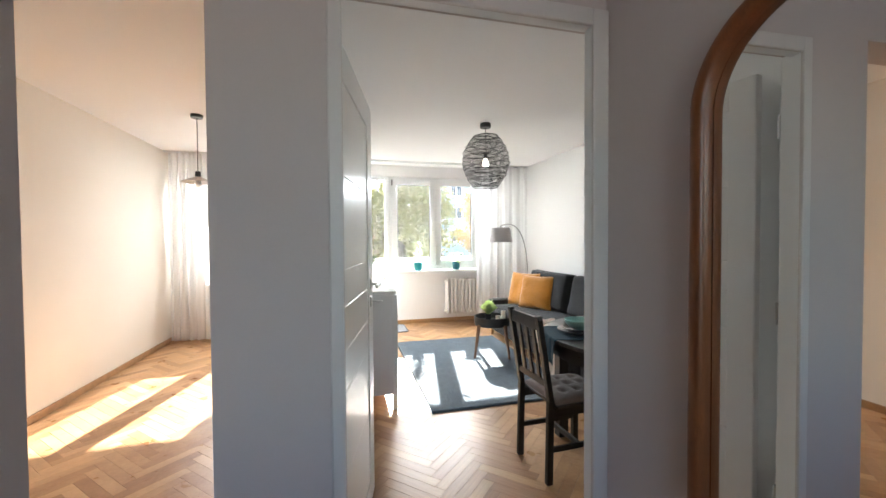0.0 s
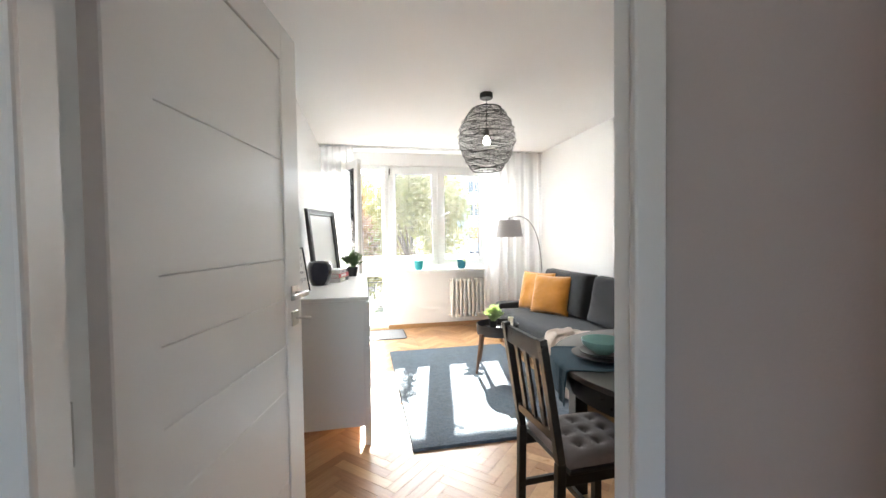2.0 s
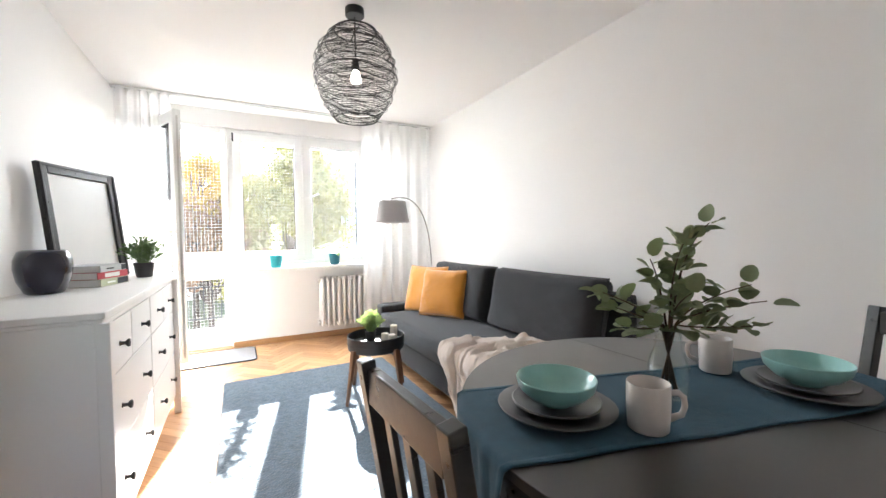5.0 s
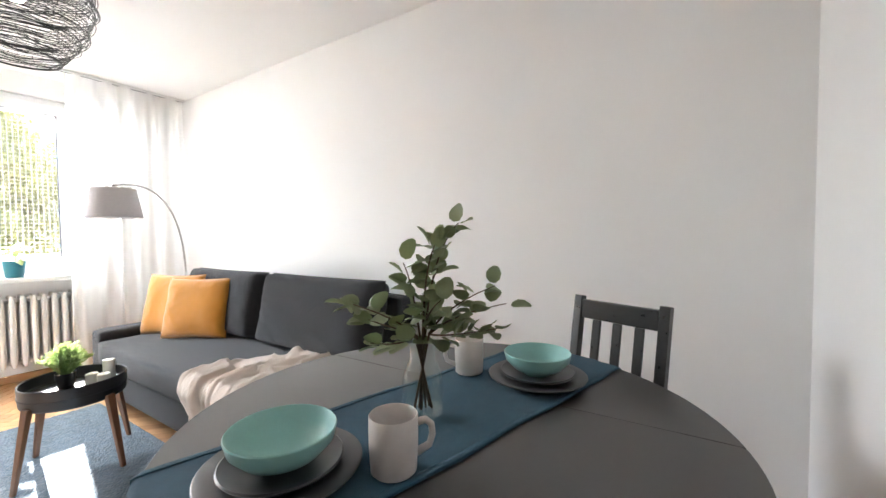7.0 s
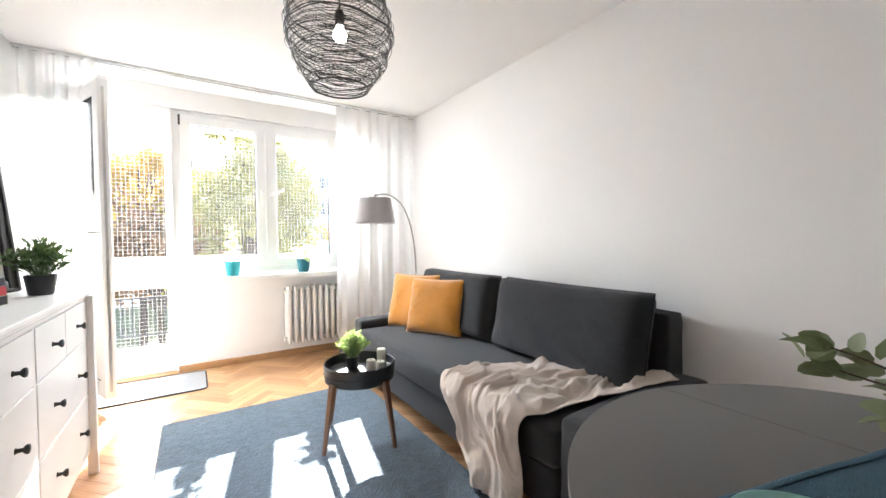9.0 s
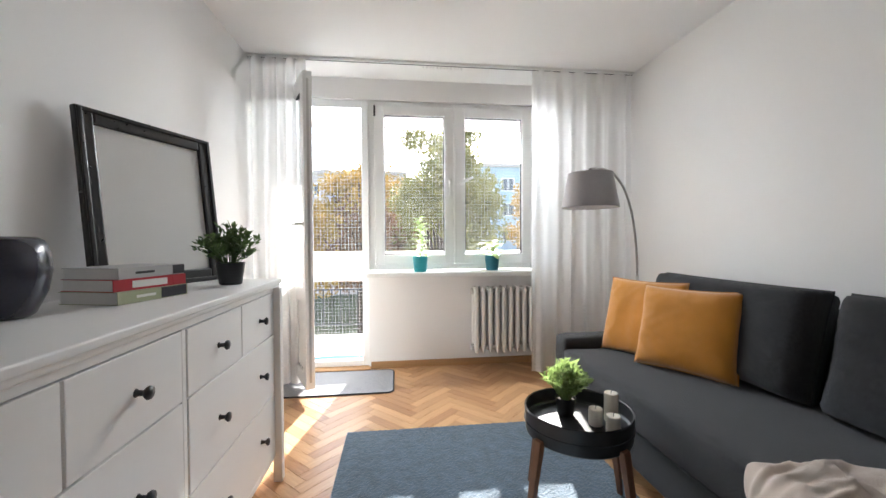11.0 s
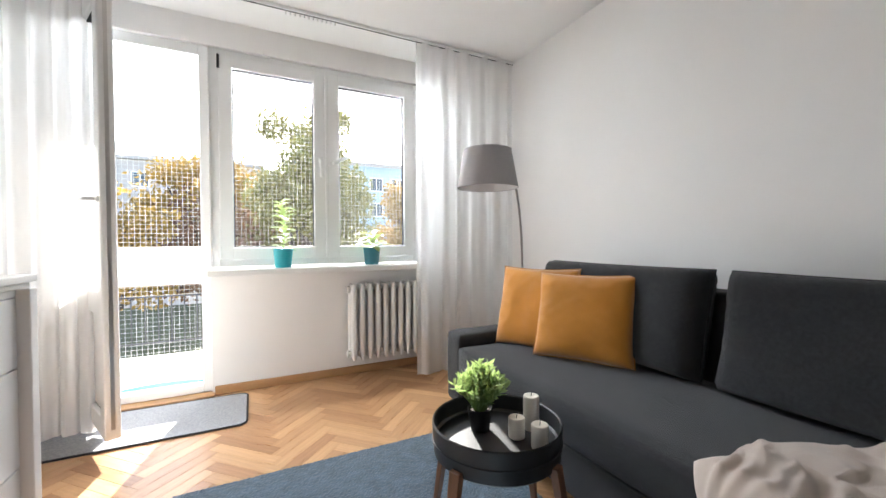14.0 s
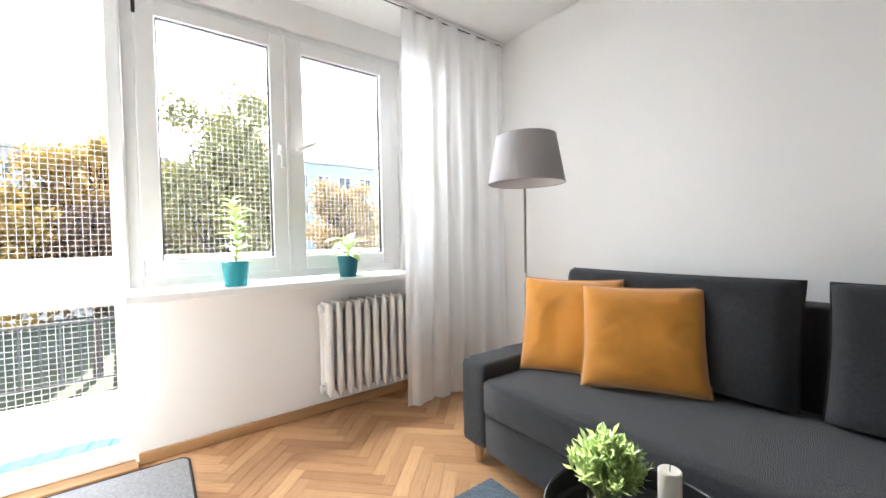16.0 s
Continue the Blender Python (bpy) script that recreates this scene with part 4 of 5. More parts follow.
for k in range(40):
    a = 2 * math.pi * k / 40
    pts = []
    for i in range(30):
        f = i / 29
        b = a + 0.04 * math.sin(i * 1.9 + k) + 0.06 * noise.noise((f * 5, k, 0))
        r = cage_r(f)
        pts.append((r * math.cos(b), r * math.sin(b), cage_z0 + (cage_z1 - cage_z0) * f))
    part("wire_rib", tube(pts, 0.0008, 4), M_BLACK, pend)
for z, f in ((cage_z0, 0.0), (cage_z1, 1.0)):
    r = cage_r(f)
    part("rim", tube([(r * math.cos(a), r * math.sin(a), z) for a in np.linspace(0, 2 * math.pi, 41)[:-1]], 0.004, 6, closed=True), M_BLACK, pend)
part("spider", boxes((-cage_r(1.0), cage_r(1.0), -0.003, 0.003, cage_z1 - 0.003, cage_z1 + 0.002), (-0.003, 0.003, -cage_r(1.0), cage_r(1.0), cage_z1 - 0.009, cage_z1 - 0.0035)), M_BLACK, pend)

# ---- arc floor lamp ----
fl = thing("floor_lamp", (2.85, 4.24, 0.0), "slim chrome arc floor lamp with grey drum shade behind the sofa", "floor lamp")
rounded(part("foot_plate", lathe([(0, 0.001), (0.13, 0.001), (0.13, 0.018), (0.12, 0.022), (0, 0.024)], 40), M_CHROME, fl))
S = Vector((2.14 - 2.85, 3.61 - 4.24, 0.025))
pts = [(0, 0, 0.02), (0, 0, 0.4), (0, 0, 0.8)]
P0, P1, P2, P3 = Vector((0, 0, 0.85)), Vector((-0.02, -0.02, 1.35)), S * 0.35 + Vector((0, 0, 1.665)), S + Vector((0, 0, 1.512))
for i in range(25):
    q = i / 24
    pts.append(P0 * (1 - q) ** 3 + P1 * 3 * q * (1 - q) ** 2 + P2 * 3 * q * q * (1 - q) + P3 * q ** 3)
part("pole", tube(pts, 0.008, 10), M_STEEL, fl, smooth=True)
part("collar", tube([(0, 0, 0.80), (0, 0, 0.86)], 0.011, 12), M_CHROME, fl)
part("socket", tube([S + Vector((0, 0, 1.505)), S + Vector((0, 0, 1.40))], 0.014, 12), M_CHROME, fl)
sh = part("shade", lathe([(0.122, 1.512), (0.157, 1.319)], 48, (S.x, S.y)), M_SHADE, fl, "grey fabric drum shade", smooth=True)
part("shade_lining", lathe([(0.1205, 1.512), (0.1555, 1.319)], 48, (S.x, S.y)), M_SHADE_IN, sh, smooth=True)
for z, r in ((1.512, 0.1215), (1.319, 0.1565)):
    part("shade_rim", tube([(S.x + r * math.cos(a), S.y + r * math.sin(a), z) for a in np.linspace(0, 2 * math.pi, 49)[:-1]], 0.0022, 6, closed=True), M_SHADE, sh)
part("shade_spider", boxes((S.x - 0.117, S.x + 0.117, S.y - 0.003, S.y + 0.003, 1.498, 1.502)), M_CHROME, sh)

# ---- dining table ----
TC, TR, TZ = (1.870, 0.770), 0.591, 0.763
tb = thing("dining_table", (*TC, 0.0), "round black-stained extending dining table laid for two", "table")
def half_disc(x_lo, x_hi):
    bm = bmesh.new()
    n = 96
    ring = [(TR * math.cos(2 * math.pi * i / n), TR * math.sin(2 * math.pi * i / n)) for i in range(n)]
    lim = [math.sqrt(TR * TR - q * q) for q in (x_lo, x_hi) if abs(q) < TR][0]
    pts = [(x, y) if x_lo <= x <= x_hi else (max(x_lo, min(x_hi, x)), max(-lim, min(lim, y))) for x, y in ring]
    clean = []
    for p in pts:
        if not clean or (Vector(p) - Vector(clean[-1])).length > 1e-4:
            clean.append(p)
    lo = [bm.verts.new((x, y, TZ - 0.022)) for x, y in clean]
    f = bm.faces.new(lo)
    out = bmesh.ops.extrude_face_region(bm, geom=[f])
    bmesh.ops.translate(bm, vec=(0, 0, 0.022), verts=[v for v in out["geom"] if isinstance(v, bmesh.types.BMVert)])
    bmesh.ops.recalc_face_normals(bm, faces=bm.faces)
    bmesh.ops.bevel(bm, geom=[e for e in bm.edges if abs(e.calc_face_angle(0)) > 1.2], offset=0.0012, segments=1, profile=0.5, affect="EDGES")
    return bm
rounded(part("tabletop", half_disc(-1, 0.1595), M_TABLETOP, tb))
rounded(part("tabletop", half_disc(0.1605, 1), M_TABLETOP, tb))
bm = lathe([(0.555, TZ - 0.0225), (0.555, TZ - 0.115), (0.535, TZ - 0.115), (0.535, TZ - 0.0225)], 72)
rounded(part("apron", bm, M_BLACKWOOD, tb))
for k in range(4):
    a = radians(45 + 90 * k)
    x, y = 0.49 * math.cos(a), 0.49 * math.sin(a)
    bm = bmesh.new()
    bx(bm, x - 0.034, x + 0.034, y - 0.034, y + 0.034, 0.001, TZ - 0.0228, 0.004, 2)
    part("leg", bm, M_BLACKWOOD, tb)

# table runner, lying along the table and hanging over its edge
RA = radians(-15)
RC = Vector((1.84, 0.797, 0))
RU, RV = Vector((math.cos(RA), math.sin(RA), 0)), Vector((-math.sin(RA), math.cos(RA), 0))
def runner_place(u, v):
    s, w = -0.70 + 1.36 * u, -0.178 + 0.356 * v
    w += 0.006 * noise.noise((s * 6, v * 2, 0)) 
    p = RC + RU * s + RV * w
    flat = Vector((p.x - TC[0], p.y - TC[1], 0))
    z = TZ + 0.0022 + 0.0016 * (1 + noise.noise((s * 9, w * 9, 2)))
    r = flat.length
    if r > TR + 0.002:
        over = r - TR
        d = flat.normalized()
        q = Vector((TC[0], TC[1], 0)) + d * (TR + 0.006 + 0.014 * abs(noise.noise((w * 14, s * 3, 4))) + 0.10 * over * noise.noise((w * 9, 1, s * 2)))
        return (q.x, q.y, z - over)
    return (p.x, p.y, z)
rn = thing("table_runner", (0, 0, 0), "dark teal linen runner lying across the black table", "table runner")
part("cloth", sheet(120, 34, runner_place, 0.0018), M_RUNNER, rn, smooth=True)
for lo in (0.004, 0.956):
    def hem_place(u, v, lo=lo):
        x, y, z = runner_place(u, lo + 0.04 * v)
        return (x, y, z + 0.0016)
    part("hem", sheet(120, 3, hem_place, 0.001), M_RUNNER, rn, smooth=True)

TOPR = TZ + 0.0065
def setting(x, y):
    for nm, lab, prof, m, z in (("dinner_plate", "dark grey stoneware dinner plate on the teal runner", [(0, 0.0), (0.075, 0.0), (0.085, 0.004), (0.132, 0.016), (0.134, 0.019), (0.131, 0.021), (0.085, 0.009), (0, 0.007)], M_PLATE, 0.0),
                             ("side_plate", "smaller dark grey stoneware plate stacked on the dinner plate", [(0, 0.0), (0.055, 0.0), (0.064, 0.004), (0.100, 0.015), (0.102, 0.018), (0.099, 0.020), (0.064, 0.009), (0, 0.007)], M_PLATE, 0.0105)):
        p = thing(nm, (x, y, TOPR + z), lab, "plate", group="place settings")
        rounded(part("dish", lathe(prof, 64), m, p), 50)
    b = thing("bowl", (x, y, TOPR + 0.019), "aqua green glazed bowl on stacked grey plates", "bowl", group="place settings")
    rounded(part("dish", lathe([(0, 0.0), (0.034, 0.0), (0.036, 0.004), (0.065, 0.018), (0.086, 0.04), (0.091, 0.060), (0.0895, 0.062), (0.087, 0.060), (0.082, 0.041), (0.062, 0.022), (0.03, 0.009), (0, 0.008)], 64), M_AQUA, b), 50)
setting(1.508, 0.885)
setting(2.147, 0.652)
for x, y, rz in ((1.615, 0.728, -38), (2.105, 0.845, 120)):
    g = thing("mug", (x, y, TOPR), "cream stoneware mug with a loop handle on the runner", "mug", rz, group="place settings")
    rounded(part("cup", lathe([(0, 0.0), (0.036, 0.0), (0.040, 0.004), (0.0425, 0.05), (0.0425, 0.098), (0.041, 0.100), (0.039, 0.098), (0.039, 0.05), (0.036, 0.009), (0, 0.008)], 48), M_MUG, g), 50)
    part("handle", tube([(0.041, 0, 0.078), (0.058, 0, 0.080), (0.069, 0, 0.070), (0.071, 0, 0.052), (0.065, 0, 0.034), (0.041, 0, 0.024)], [0.007, 0.0062, 0.006, 0.006, 0.0062, 0.0075], 10), M_MUG, g, smooth=True)

vz = thing("glass_vase", (1.818, 0.810, TOPR), "clear glass vase with eucalyptus branches on the table", "vase")
rounded(part("vase_glass", lathe([(0, 0.001), (0.042, 0.001), (0.047, 0.005), (0.0475, 0.075), (0.042, 0.10), (0.031, 0.122), (0.0295, 0.165), (0.0305, 0.168), (0.0285, 0.168), (0.0275, 0.16), (0.029, 0.122), (0.040, 0.099), (0.0455, 0.075), (0.045, 0.012), (0, 0.011)], 48), M_VASE, vz), 60)
br = thing("eucalyptus_branches", (1.818, 0.810, TOPR + 0.012), "eucalyptus branches with round grey-green leaves in the glass vase", "branches")
rnd = random.Random(21)
for k, (dx, dy, hz) in enumerate(((0.05, -0.05, 0.47), (0.0, -0.02, 0.42), (-0.03, 0.05, 0.37), (-0.11, 0.13, 0.27), (-0.07, 0.16, 0.23), (0.02, -0.18, 0.28), (0.06, -0.15, 0.21), (0.10, 0.03, 0.36), (-0.06, -0.07, 0.29), (0.14, -0.10, 0.30), (-0.13, 0.06, 0.19))):
    bm, lm = bmesh.new(), bmesh.new()
    root, neck, tip = Vector((-dx * 0.12, -dy * 0.12, 0.0)), Vector((dx * 0.1, dy * 0.1, 0.17)), Vector((dx + 0.012, dy - 0.012, hz * 0.9))
    ctrl = Vector((dx * 0.35, dy * 0.35, hz * 0.78))
    pts = [root.lerp(neck, q) for q in (0, 0.5)] + [neck * (1 - q) ** 2 + ctrl * 2 * q * (1 - q) + tip * q * q for q in np.linspace(0, 1, 12)]
    tube(pts, [0.0028 - 0.0016 * i / 13 for i in range(14)], 6, bm)
    part("twig", bm, M_TWIG, br, smooth=True)
    for i in range(4, 14):
        p = pts[i]
        for s in (-1, 1):
            if rnd.random() < 0.36:
                continue
            way = (pts[i] - pts[i - 1]).normalized() * 0.5 + Vector((rnd.uniform(-1, 1), rnd.uniform(-1, 1), rnd.uniform(-0.5, 0.6)))
            way.normalize()
            side = way.cross(Vector((rnd.uniform(-0.6, 0.6), rnd.uniform(-0.6, 0.6), 1))).normalized()
            nrm = way.cross(side)
            L = rnd.uniform(0.034, 0.055)
            c = p + way * (L * 0.5 + 0.010)
            ringv = []
            for a in range(10):
                t = 2 * math.pi * a / 10
                ex, ey = math.cos(t), math.sin(t)
                ringv.append(lm.verts.new(c + way * ex * L * 0.5 + side * ey * L * 0.40 * (1 - 0.15 * ex) + nrm * L * 0.10 * (ex * ex - 0.6 * ey * ey)))
            cv = lm.verts.new(c + nrm * 0.002)
            for a in range(10):
                lm.faces.new((ringv[a], ringv[(a + 1) % 10], cv))
    part("leaves", lm, M_LEAF, br, smooth=True)

# ---- chairs ----
def chair(at, rz, label):
    c = thing("dining_chair", at, label, "chair", rz, group="dining chairs")
    def bar(name, a, b, w, d, m=M_BLACKWOOD):
        a, b = Vector(a), Vector(b)
        way = b - a
        bm = bmesh.new()
        az = way.normalized()
        ref = Vector((1, 0, 0)) if abs(az.z) > 0.7 else Vector((0, 0, 1))
        ax = (ref - az * ref.dot(az)).normalized()
        ay = az.cross(ax)
        mtx = Matrix.Translation((a + b) / 2) @ Matrix((ax, ay, az)).transposed().to_4x4()
        bx(bm, -w / 2, w / 2, -d / 2, d / 2, -way.length / 2, way.length / 2, 0.003, 2, mtx)
        return part(name, bm, m, c)
    Wd, TOPZ = 0.16, 0.937
    for s in (-1, 1):
        bar("leg", (-0.20, s * Wd, 0.001), (-0.19, s * Wd, 0.46), 0.036, 0.030)
        bar("back_post", (-0.19, s * Wd, 0.4605), (-0.265, s * Wd, TOPZ), 0.030, 0.034)
        bar("leg", (0.20, s * Wd, 0.001), (0.20, s * Wd, 0.425), 0.036, 0.036)
        bar("side_rail", (-0.172, s * Wd, 0.395), (0.18, s * Wd, 0.395), 0.05, 0.020)
        bar("stretcher", (-0.178, s * Wd, 0.19), (0.181, s * Wd, 0.19), 0.03, 0.018)
    bar("front_rail", (0.20, -0.141, 0.395), (0.20, 0.141, 0.395), 0.05, 0.02)
    bar("stretcher", (0.0, -0.15, 0.19), (0.0, 0.15, 0.19), 0.03, 0.018)
    part("seat", box(-0.17, 0.225, -0.195, 0.195, 0.4255, 0.443, 0.005, 2), M_BLACKWOOD, c)
    bar("top_rail", (-0.256, -0.142, 0.889), (-0.256, 0.142, 0.889), 0.07, 0.022)
    bar("lower_rail", (-0.205, -0.142, 0.555), (-0.205, 0.142, 0.555), 0.036, 0.022)
    for k in range(3):
        y = -0.08 + 0.08 * k
        bar("slat", (-0.2075, y, 0.571), (-0.2505, y, 0.853), 0.012, 0.032)
    return c


def pad(at, rz):
    p = thing("seat_pad", at, "mauve-grey tufted seat pad tied on a dining chair", "seat pad", rz, group="seat pads")
    tufts = [(x, y) for x in (-0.09, 0.0, 0.09) for y in (-0.09, 0.0, 0.09)]
    def place(u, v):
        x, y = (u - 0.5) * 0.38, (v - 0.5) * 0.37
        e = max(0.0, (1 - abs(2 * u - 1) ** 4) * (1 - abs(2 * v - 1) ** 4)) ** 0.4
        z = 0.002 + 0.042 * e + 0.003 * noise.noise((x * 14, y * 14, 1))
        for tx, ty in tufts:
            d2 = (x - tx) ** 2 + (y - ty) ** 2
            z -= 0.018 * math.exp(-d2 / 0.0006)
        return (x, y, max(0.001, z))
    part("pad_cover", sheet(44, 44, place), M_SEATPAD, p, smooth=True)
    for tx, ty in tufts:
        part("button", lathe([(0, 0.034), (0.006, 0.032), (0.007, 0.029), (0, 0.026)], 10, (tx, ty)), M_SEATPAD, p)
    part("underside", box(-0.18, 0.18, -0.175, 0.175, 0.0, 0.004), M_SEATPAD, p)
    return p


chair((1.354, 0.825, 0.0), 3, "black-stained slatted dining chair drawn up to the round table")
pad((1.38, 0.826, 0.4435), 3)
chair((2.367, 0.601, 0.0), 158.4, "black-stained slatted dining chair in the corner behind the table")
pad((2.345, 0.61, 0.4435), 158.4)

# ---- sill plants ----
def sill_plant(x, y, r, h, pot_mat, label, stem_h, n, seed, wide):
    p = thing("potted_plant", (x, y, 0.8675), label, "plant")
    rounded(part("pot", lathe([(0, 0.0005), (r * 0.8, 0.0005), (r * 0.82, 0.004), (r, h - 0.012), (r * 1.02, h - 0.011), (r * 1.02, h), (r * 0.95, h), (r * 0.9, h * 0.88), (0, h * 0.88)], 36), pot_mat, p))
    part("soil", lathe([(0, h * 0.9), (r * 0.9, h * 0.885)], 20), M_SOIL, p)
    rnd = random.Random(seed)
    lm = bmesh.new()
    for s in range(n):
        f = s / n
        a = s * 2.4
        bend = Vector((0.012 * math.sin(f * 4), 0.008 * math.cos(f * 3), 0))
        p0 = Vector((0, 0, h * 0.9 + stem_h * f)) + bend
        way = Vector((math.cos(a), math.sin(a), rnd.uniform(0.15, 0.9))).normalized()
        L = rnd.uniform(0.6, 1.0) * wide
        side = way.cross(Vector((0, 0, 1))).normalized()
        nrm = side.cross(way)
        prev = None
        for i in range(6):
            q = i / 5
            c = p0 + way * L * q + Vector((0, 0, -0.35 * L * q * q))
            w = L * 0.2 * math.sin(math.pi * (0.08 + 0.9 * q)) ** 0.9
            cur = (lm.verts.new(c + side * w + nrm * w * 0.3), lm.verts.new(c), lm.verts.new(c - side * w + nrm * w * 0.3))
            if prev:
                lm.faces.new((prev[0], cur[0], cur[1], prev[1]))
                lm.faces.new((prev[1], cur[1], cur[2], prev[2]))
            prev = cur
    part("stem", tube([(0.012 * math.sin(f * 4), 0.008 * math.cos(f * 3), h * 0.88 + stem_h * f) for f in (0, 0.25, 0.5, 0.75, 1)], [0.005, 0.0045, 0.004, 0.003, 0.002], 6), M_GREEN, p)
    part("leaves", lm, M_GREEN, p, smooth=True)


sill_plant(1.232, 4.81, 0.064, 0.13, M_TEAL, "leafy young plant in a bright turquoise pot on the sill", 0.34, 40, 3, 0.12)
sill_plant(1.873, 4.85, 0.064, 0.13, M_TEALDARK, "low pale-leaved plant in a dark teal pot on the sill", 0.12, 18, 6, 0.17)

# ---- arched hall mirror ----
hm = thing("arched_mirror", (0, 0, 0), "tall arched hall mirror in a red-brown wooden frame", "mirror")
MY, MR, MZ0, MZC, MX = -0.708, 0.22, 0.70, 1.635, 0.93
def arch(r, bottom):
    pts = [(MY - r, bottom)] + [(MY - r * math.cos(t), MZC + r * math.sin(t)) for t in np.linspace(0, math.pi, 33)] + [(MY + r, bottom)]
    return pts
outer, inner = arch(MR, MZ0), arch(MR - 0.036, MZ0 + 0.036)
bm = bmesh.new()
rings = []
for pts, x in ((outer, MX - 0.001), (outer, MX - 0.052), (arch(MR - 0.004, MZ0 + 0.004), MX - 0.057), (arch(MR - 0.011, MZ0 + 0.011), MX - 0.06), (arch(MR - 0.026, MZ0 + 0.026), MX - 0.059), (arch(MR - 0.032, MZ0 + 0.032), MX - 0.054), (inner, MX - 0.046), (inner, MX - 0.026)):
    rings.append([bm.verts.new((x, y, z)) for y, z in pts])
for a, b in zip(rings, rings[1:]):
    for i in range(len(a)):
        j = (i + 1) % len(a)
        bm.faces.new((a[i], a[j], b[j], b[i]))
bmesh.ops.recalc_face_normals(bm, faces=bm.faces)
rounded(part("frame", bm, M_MIRRORWOOD, hm), 50)
bm = bmesh.new()
f = bm.faces.new([bm.verts.new((MX - 0.028, y, z)) for y, z in arch(MR - 0.033, MZ0 + 0.033)])
bmesh.ops.recalc_face_normals(bm, faces=bm.faces)
ex = bmesh.ops.extrude_face_region(bm, geom=[f])
bmesh.ops.translate(bm, vec=(0.006, 0, 0), verts=[v for v in ex["geom"] if isinstance(v, bmesh.types.BMVert)])
bmesh.ops.recalc_face_normals(bm, faces=bm.faces)
part("mirror_glass", bm, M_MIRROR, hm).matrix_basis = pose(MX - 0.025, MY, 0, 0, 0, -1.2) @ pose(-(MX - 0.025), -MY, 0)

# ---- side room pendant ----
sp = thing("pendant_lamp", (-1.25, 2.92, 0.0), "dark metal pendant lamp with flat pale shade", "pendant lamp")
part("canopy", lathe([(0, H - 0.0005), (0.055, H - 0.0005), (0.05, H - 0.03), (0, H - 0.034)], 28), M_BLACK, sp)
part("cord", tube([(0, 0, H - 0.034), (0, 0, 2.015)], 0.004), M_BLACK, sp)
part("socket", lathe([(0, 2.025), (0.022, 2.020), (0.026, 1.955), (0, 1.953)], 20), M_BLACK, sp)
part("shade", lathe([(0.025, 1.970), (0.06, 1.955), (0.14, 1.920), (0.143, 1.915), (0.06, 1.945), (0.02, 1.960)], 40), M_MUG, sp, smooth=True)
part("bulb", lathe([(0, 1.953), (0.02, 1.945), (0.03, 1.905), (0.02, 1.875), (0, 1.870)], 20), M_PAPER, sp, smooth=True)

# ---- balcony ----
structure("balcony_floor", box(-3.0, 4.2, 5.25, 6.60, -0.26, -0.085), M_STUCCO, "concrete balcony slab", "balcony")
structure("balcony_ceiling", box(-3.0, 4.2, 5.25, 6.36, 2.52, 2.72), M_STUCCO, "white underside of the balcony above", "balcony")
structure("facade", boxes((-9.0, -2.35, 4.96, 5.25, -6.0, 8.0), (3.25, 9.0, 4.96, 5.25, -6.0, 8.0), (-2.35, 3.25, 4.96, 5.25, 2.7, 8.0), (-2.35, 3.25, 4.96, 5.25, -6.0, -0.2)), M_STUCCO, "pale rendered outer face of the block", "facade")
deck = thing("balcony_deck", (0, 0, 0), "pale ribbed boards laid on the balcony floor", "decking", kind="structure")
for k in range(39):
    y0 = 5.262 + 0.033 * k
    part("board", box(-0.9, 2.9, y0, y0 + 0.028, -0.0845, -0.06, 0.002), M_TILE, deck)
bmat = thing("balcony_mat", (0, 0, 0), "oval dark blue mat on the balcony floor", "mat")
bm = lathe([(0, 0.0005), (0.24, 0.0005), (0.24, 0.008), (0.235, 0.011), (0, 0.012)], 40)
bmesh.ops.transform(bm, matrix=Matrix.Translation((0.42, 5.42, -0.06)) @ Matrix.Diagonal((1.45, 0.65, 1, 1)), verts=bm.verts)
part("mat_body", bm, M_BLUEMAT, bmat)
par = thing("balcony_railing", (0, 0, 0), "white balcony railing with a solid upper panel", "railing", kind="structure")
part("panel", box(-2.9, 4.1, 6.42, 6.465, 0.638, 0.978, 0.004), M_STUCCO, par)
part("handrail", box(-2.9, 4.1, 6.39, 6.49, 0.979, 1.002, 0.006, 2), M_STUCCO, par)
for x in (-2.88, -1.2, 1.05, 2.6, 4.05):
    part("post", box(x, x + 0.04, 6.4655, 6.4985, -0.0845, 0.9785, 0.003), M_STUCCO, par)
for z in (0.08, 0.52):
    part("bar", box(-2.9, 4.1, 6.435, 6.45, z, z + 0.014), M_EDGE, par)
for k in range(56):
    part("picket", box(-2.2 + 0.105 * k, -2.19 + 0.105 * k, 6.4375, 6.4475, 0.094, 0.52), M_EDGE, par)
net = thing("balcony_net", (0, 0, 0), "fine square-mesh safety net stretched over the balcony", "net")
bm = bmesh.new()
for k in range(120):
    x = -1.6 + 0.043 * k
    bx(bm, x, x + 0.0019, 6.500, 6.5019, -0.08, 2.515)
for k in range(60):
    z = -0.07 + 0.043 * k
    bx(bm, -1.62, 3.6, 6.5022, 6.504, z, z + 0.0019)
part("mesh", bm, M_NET, net)

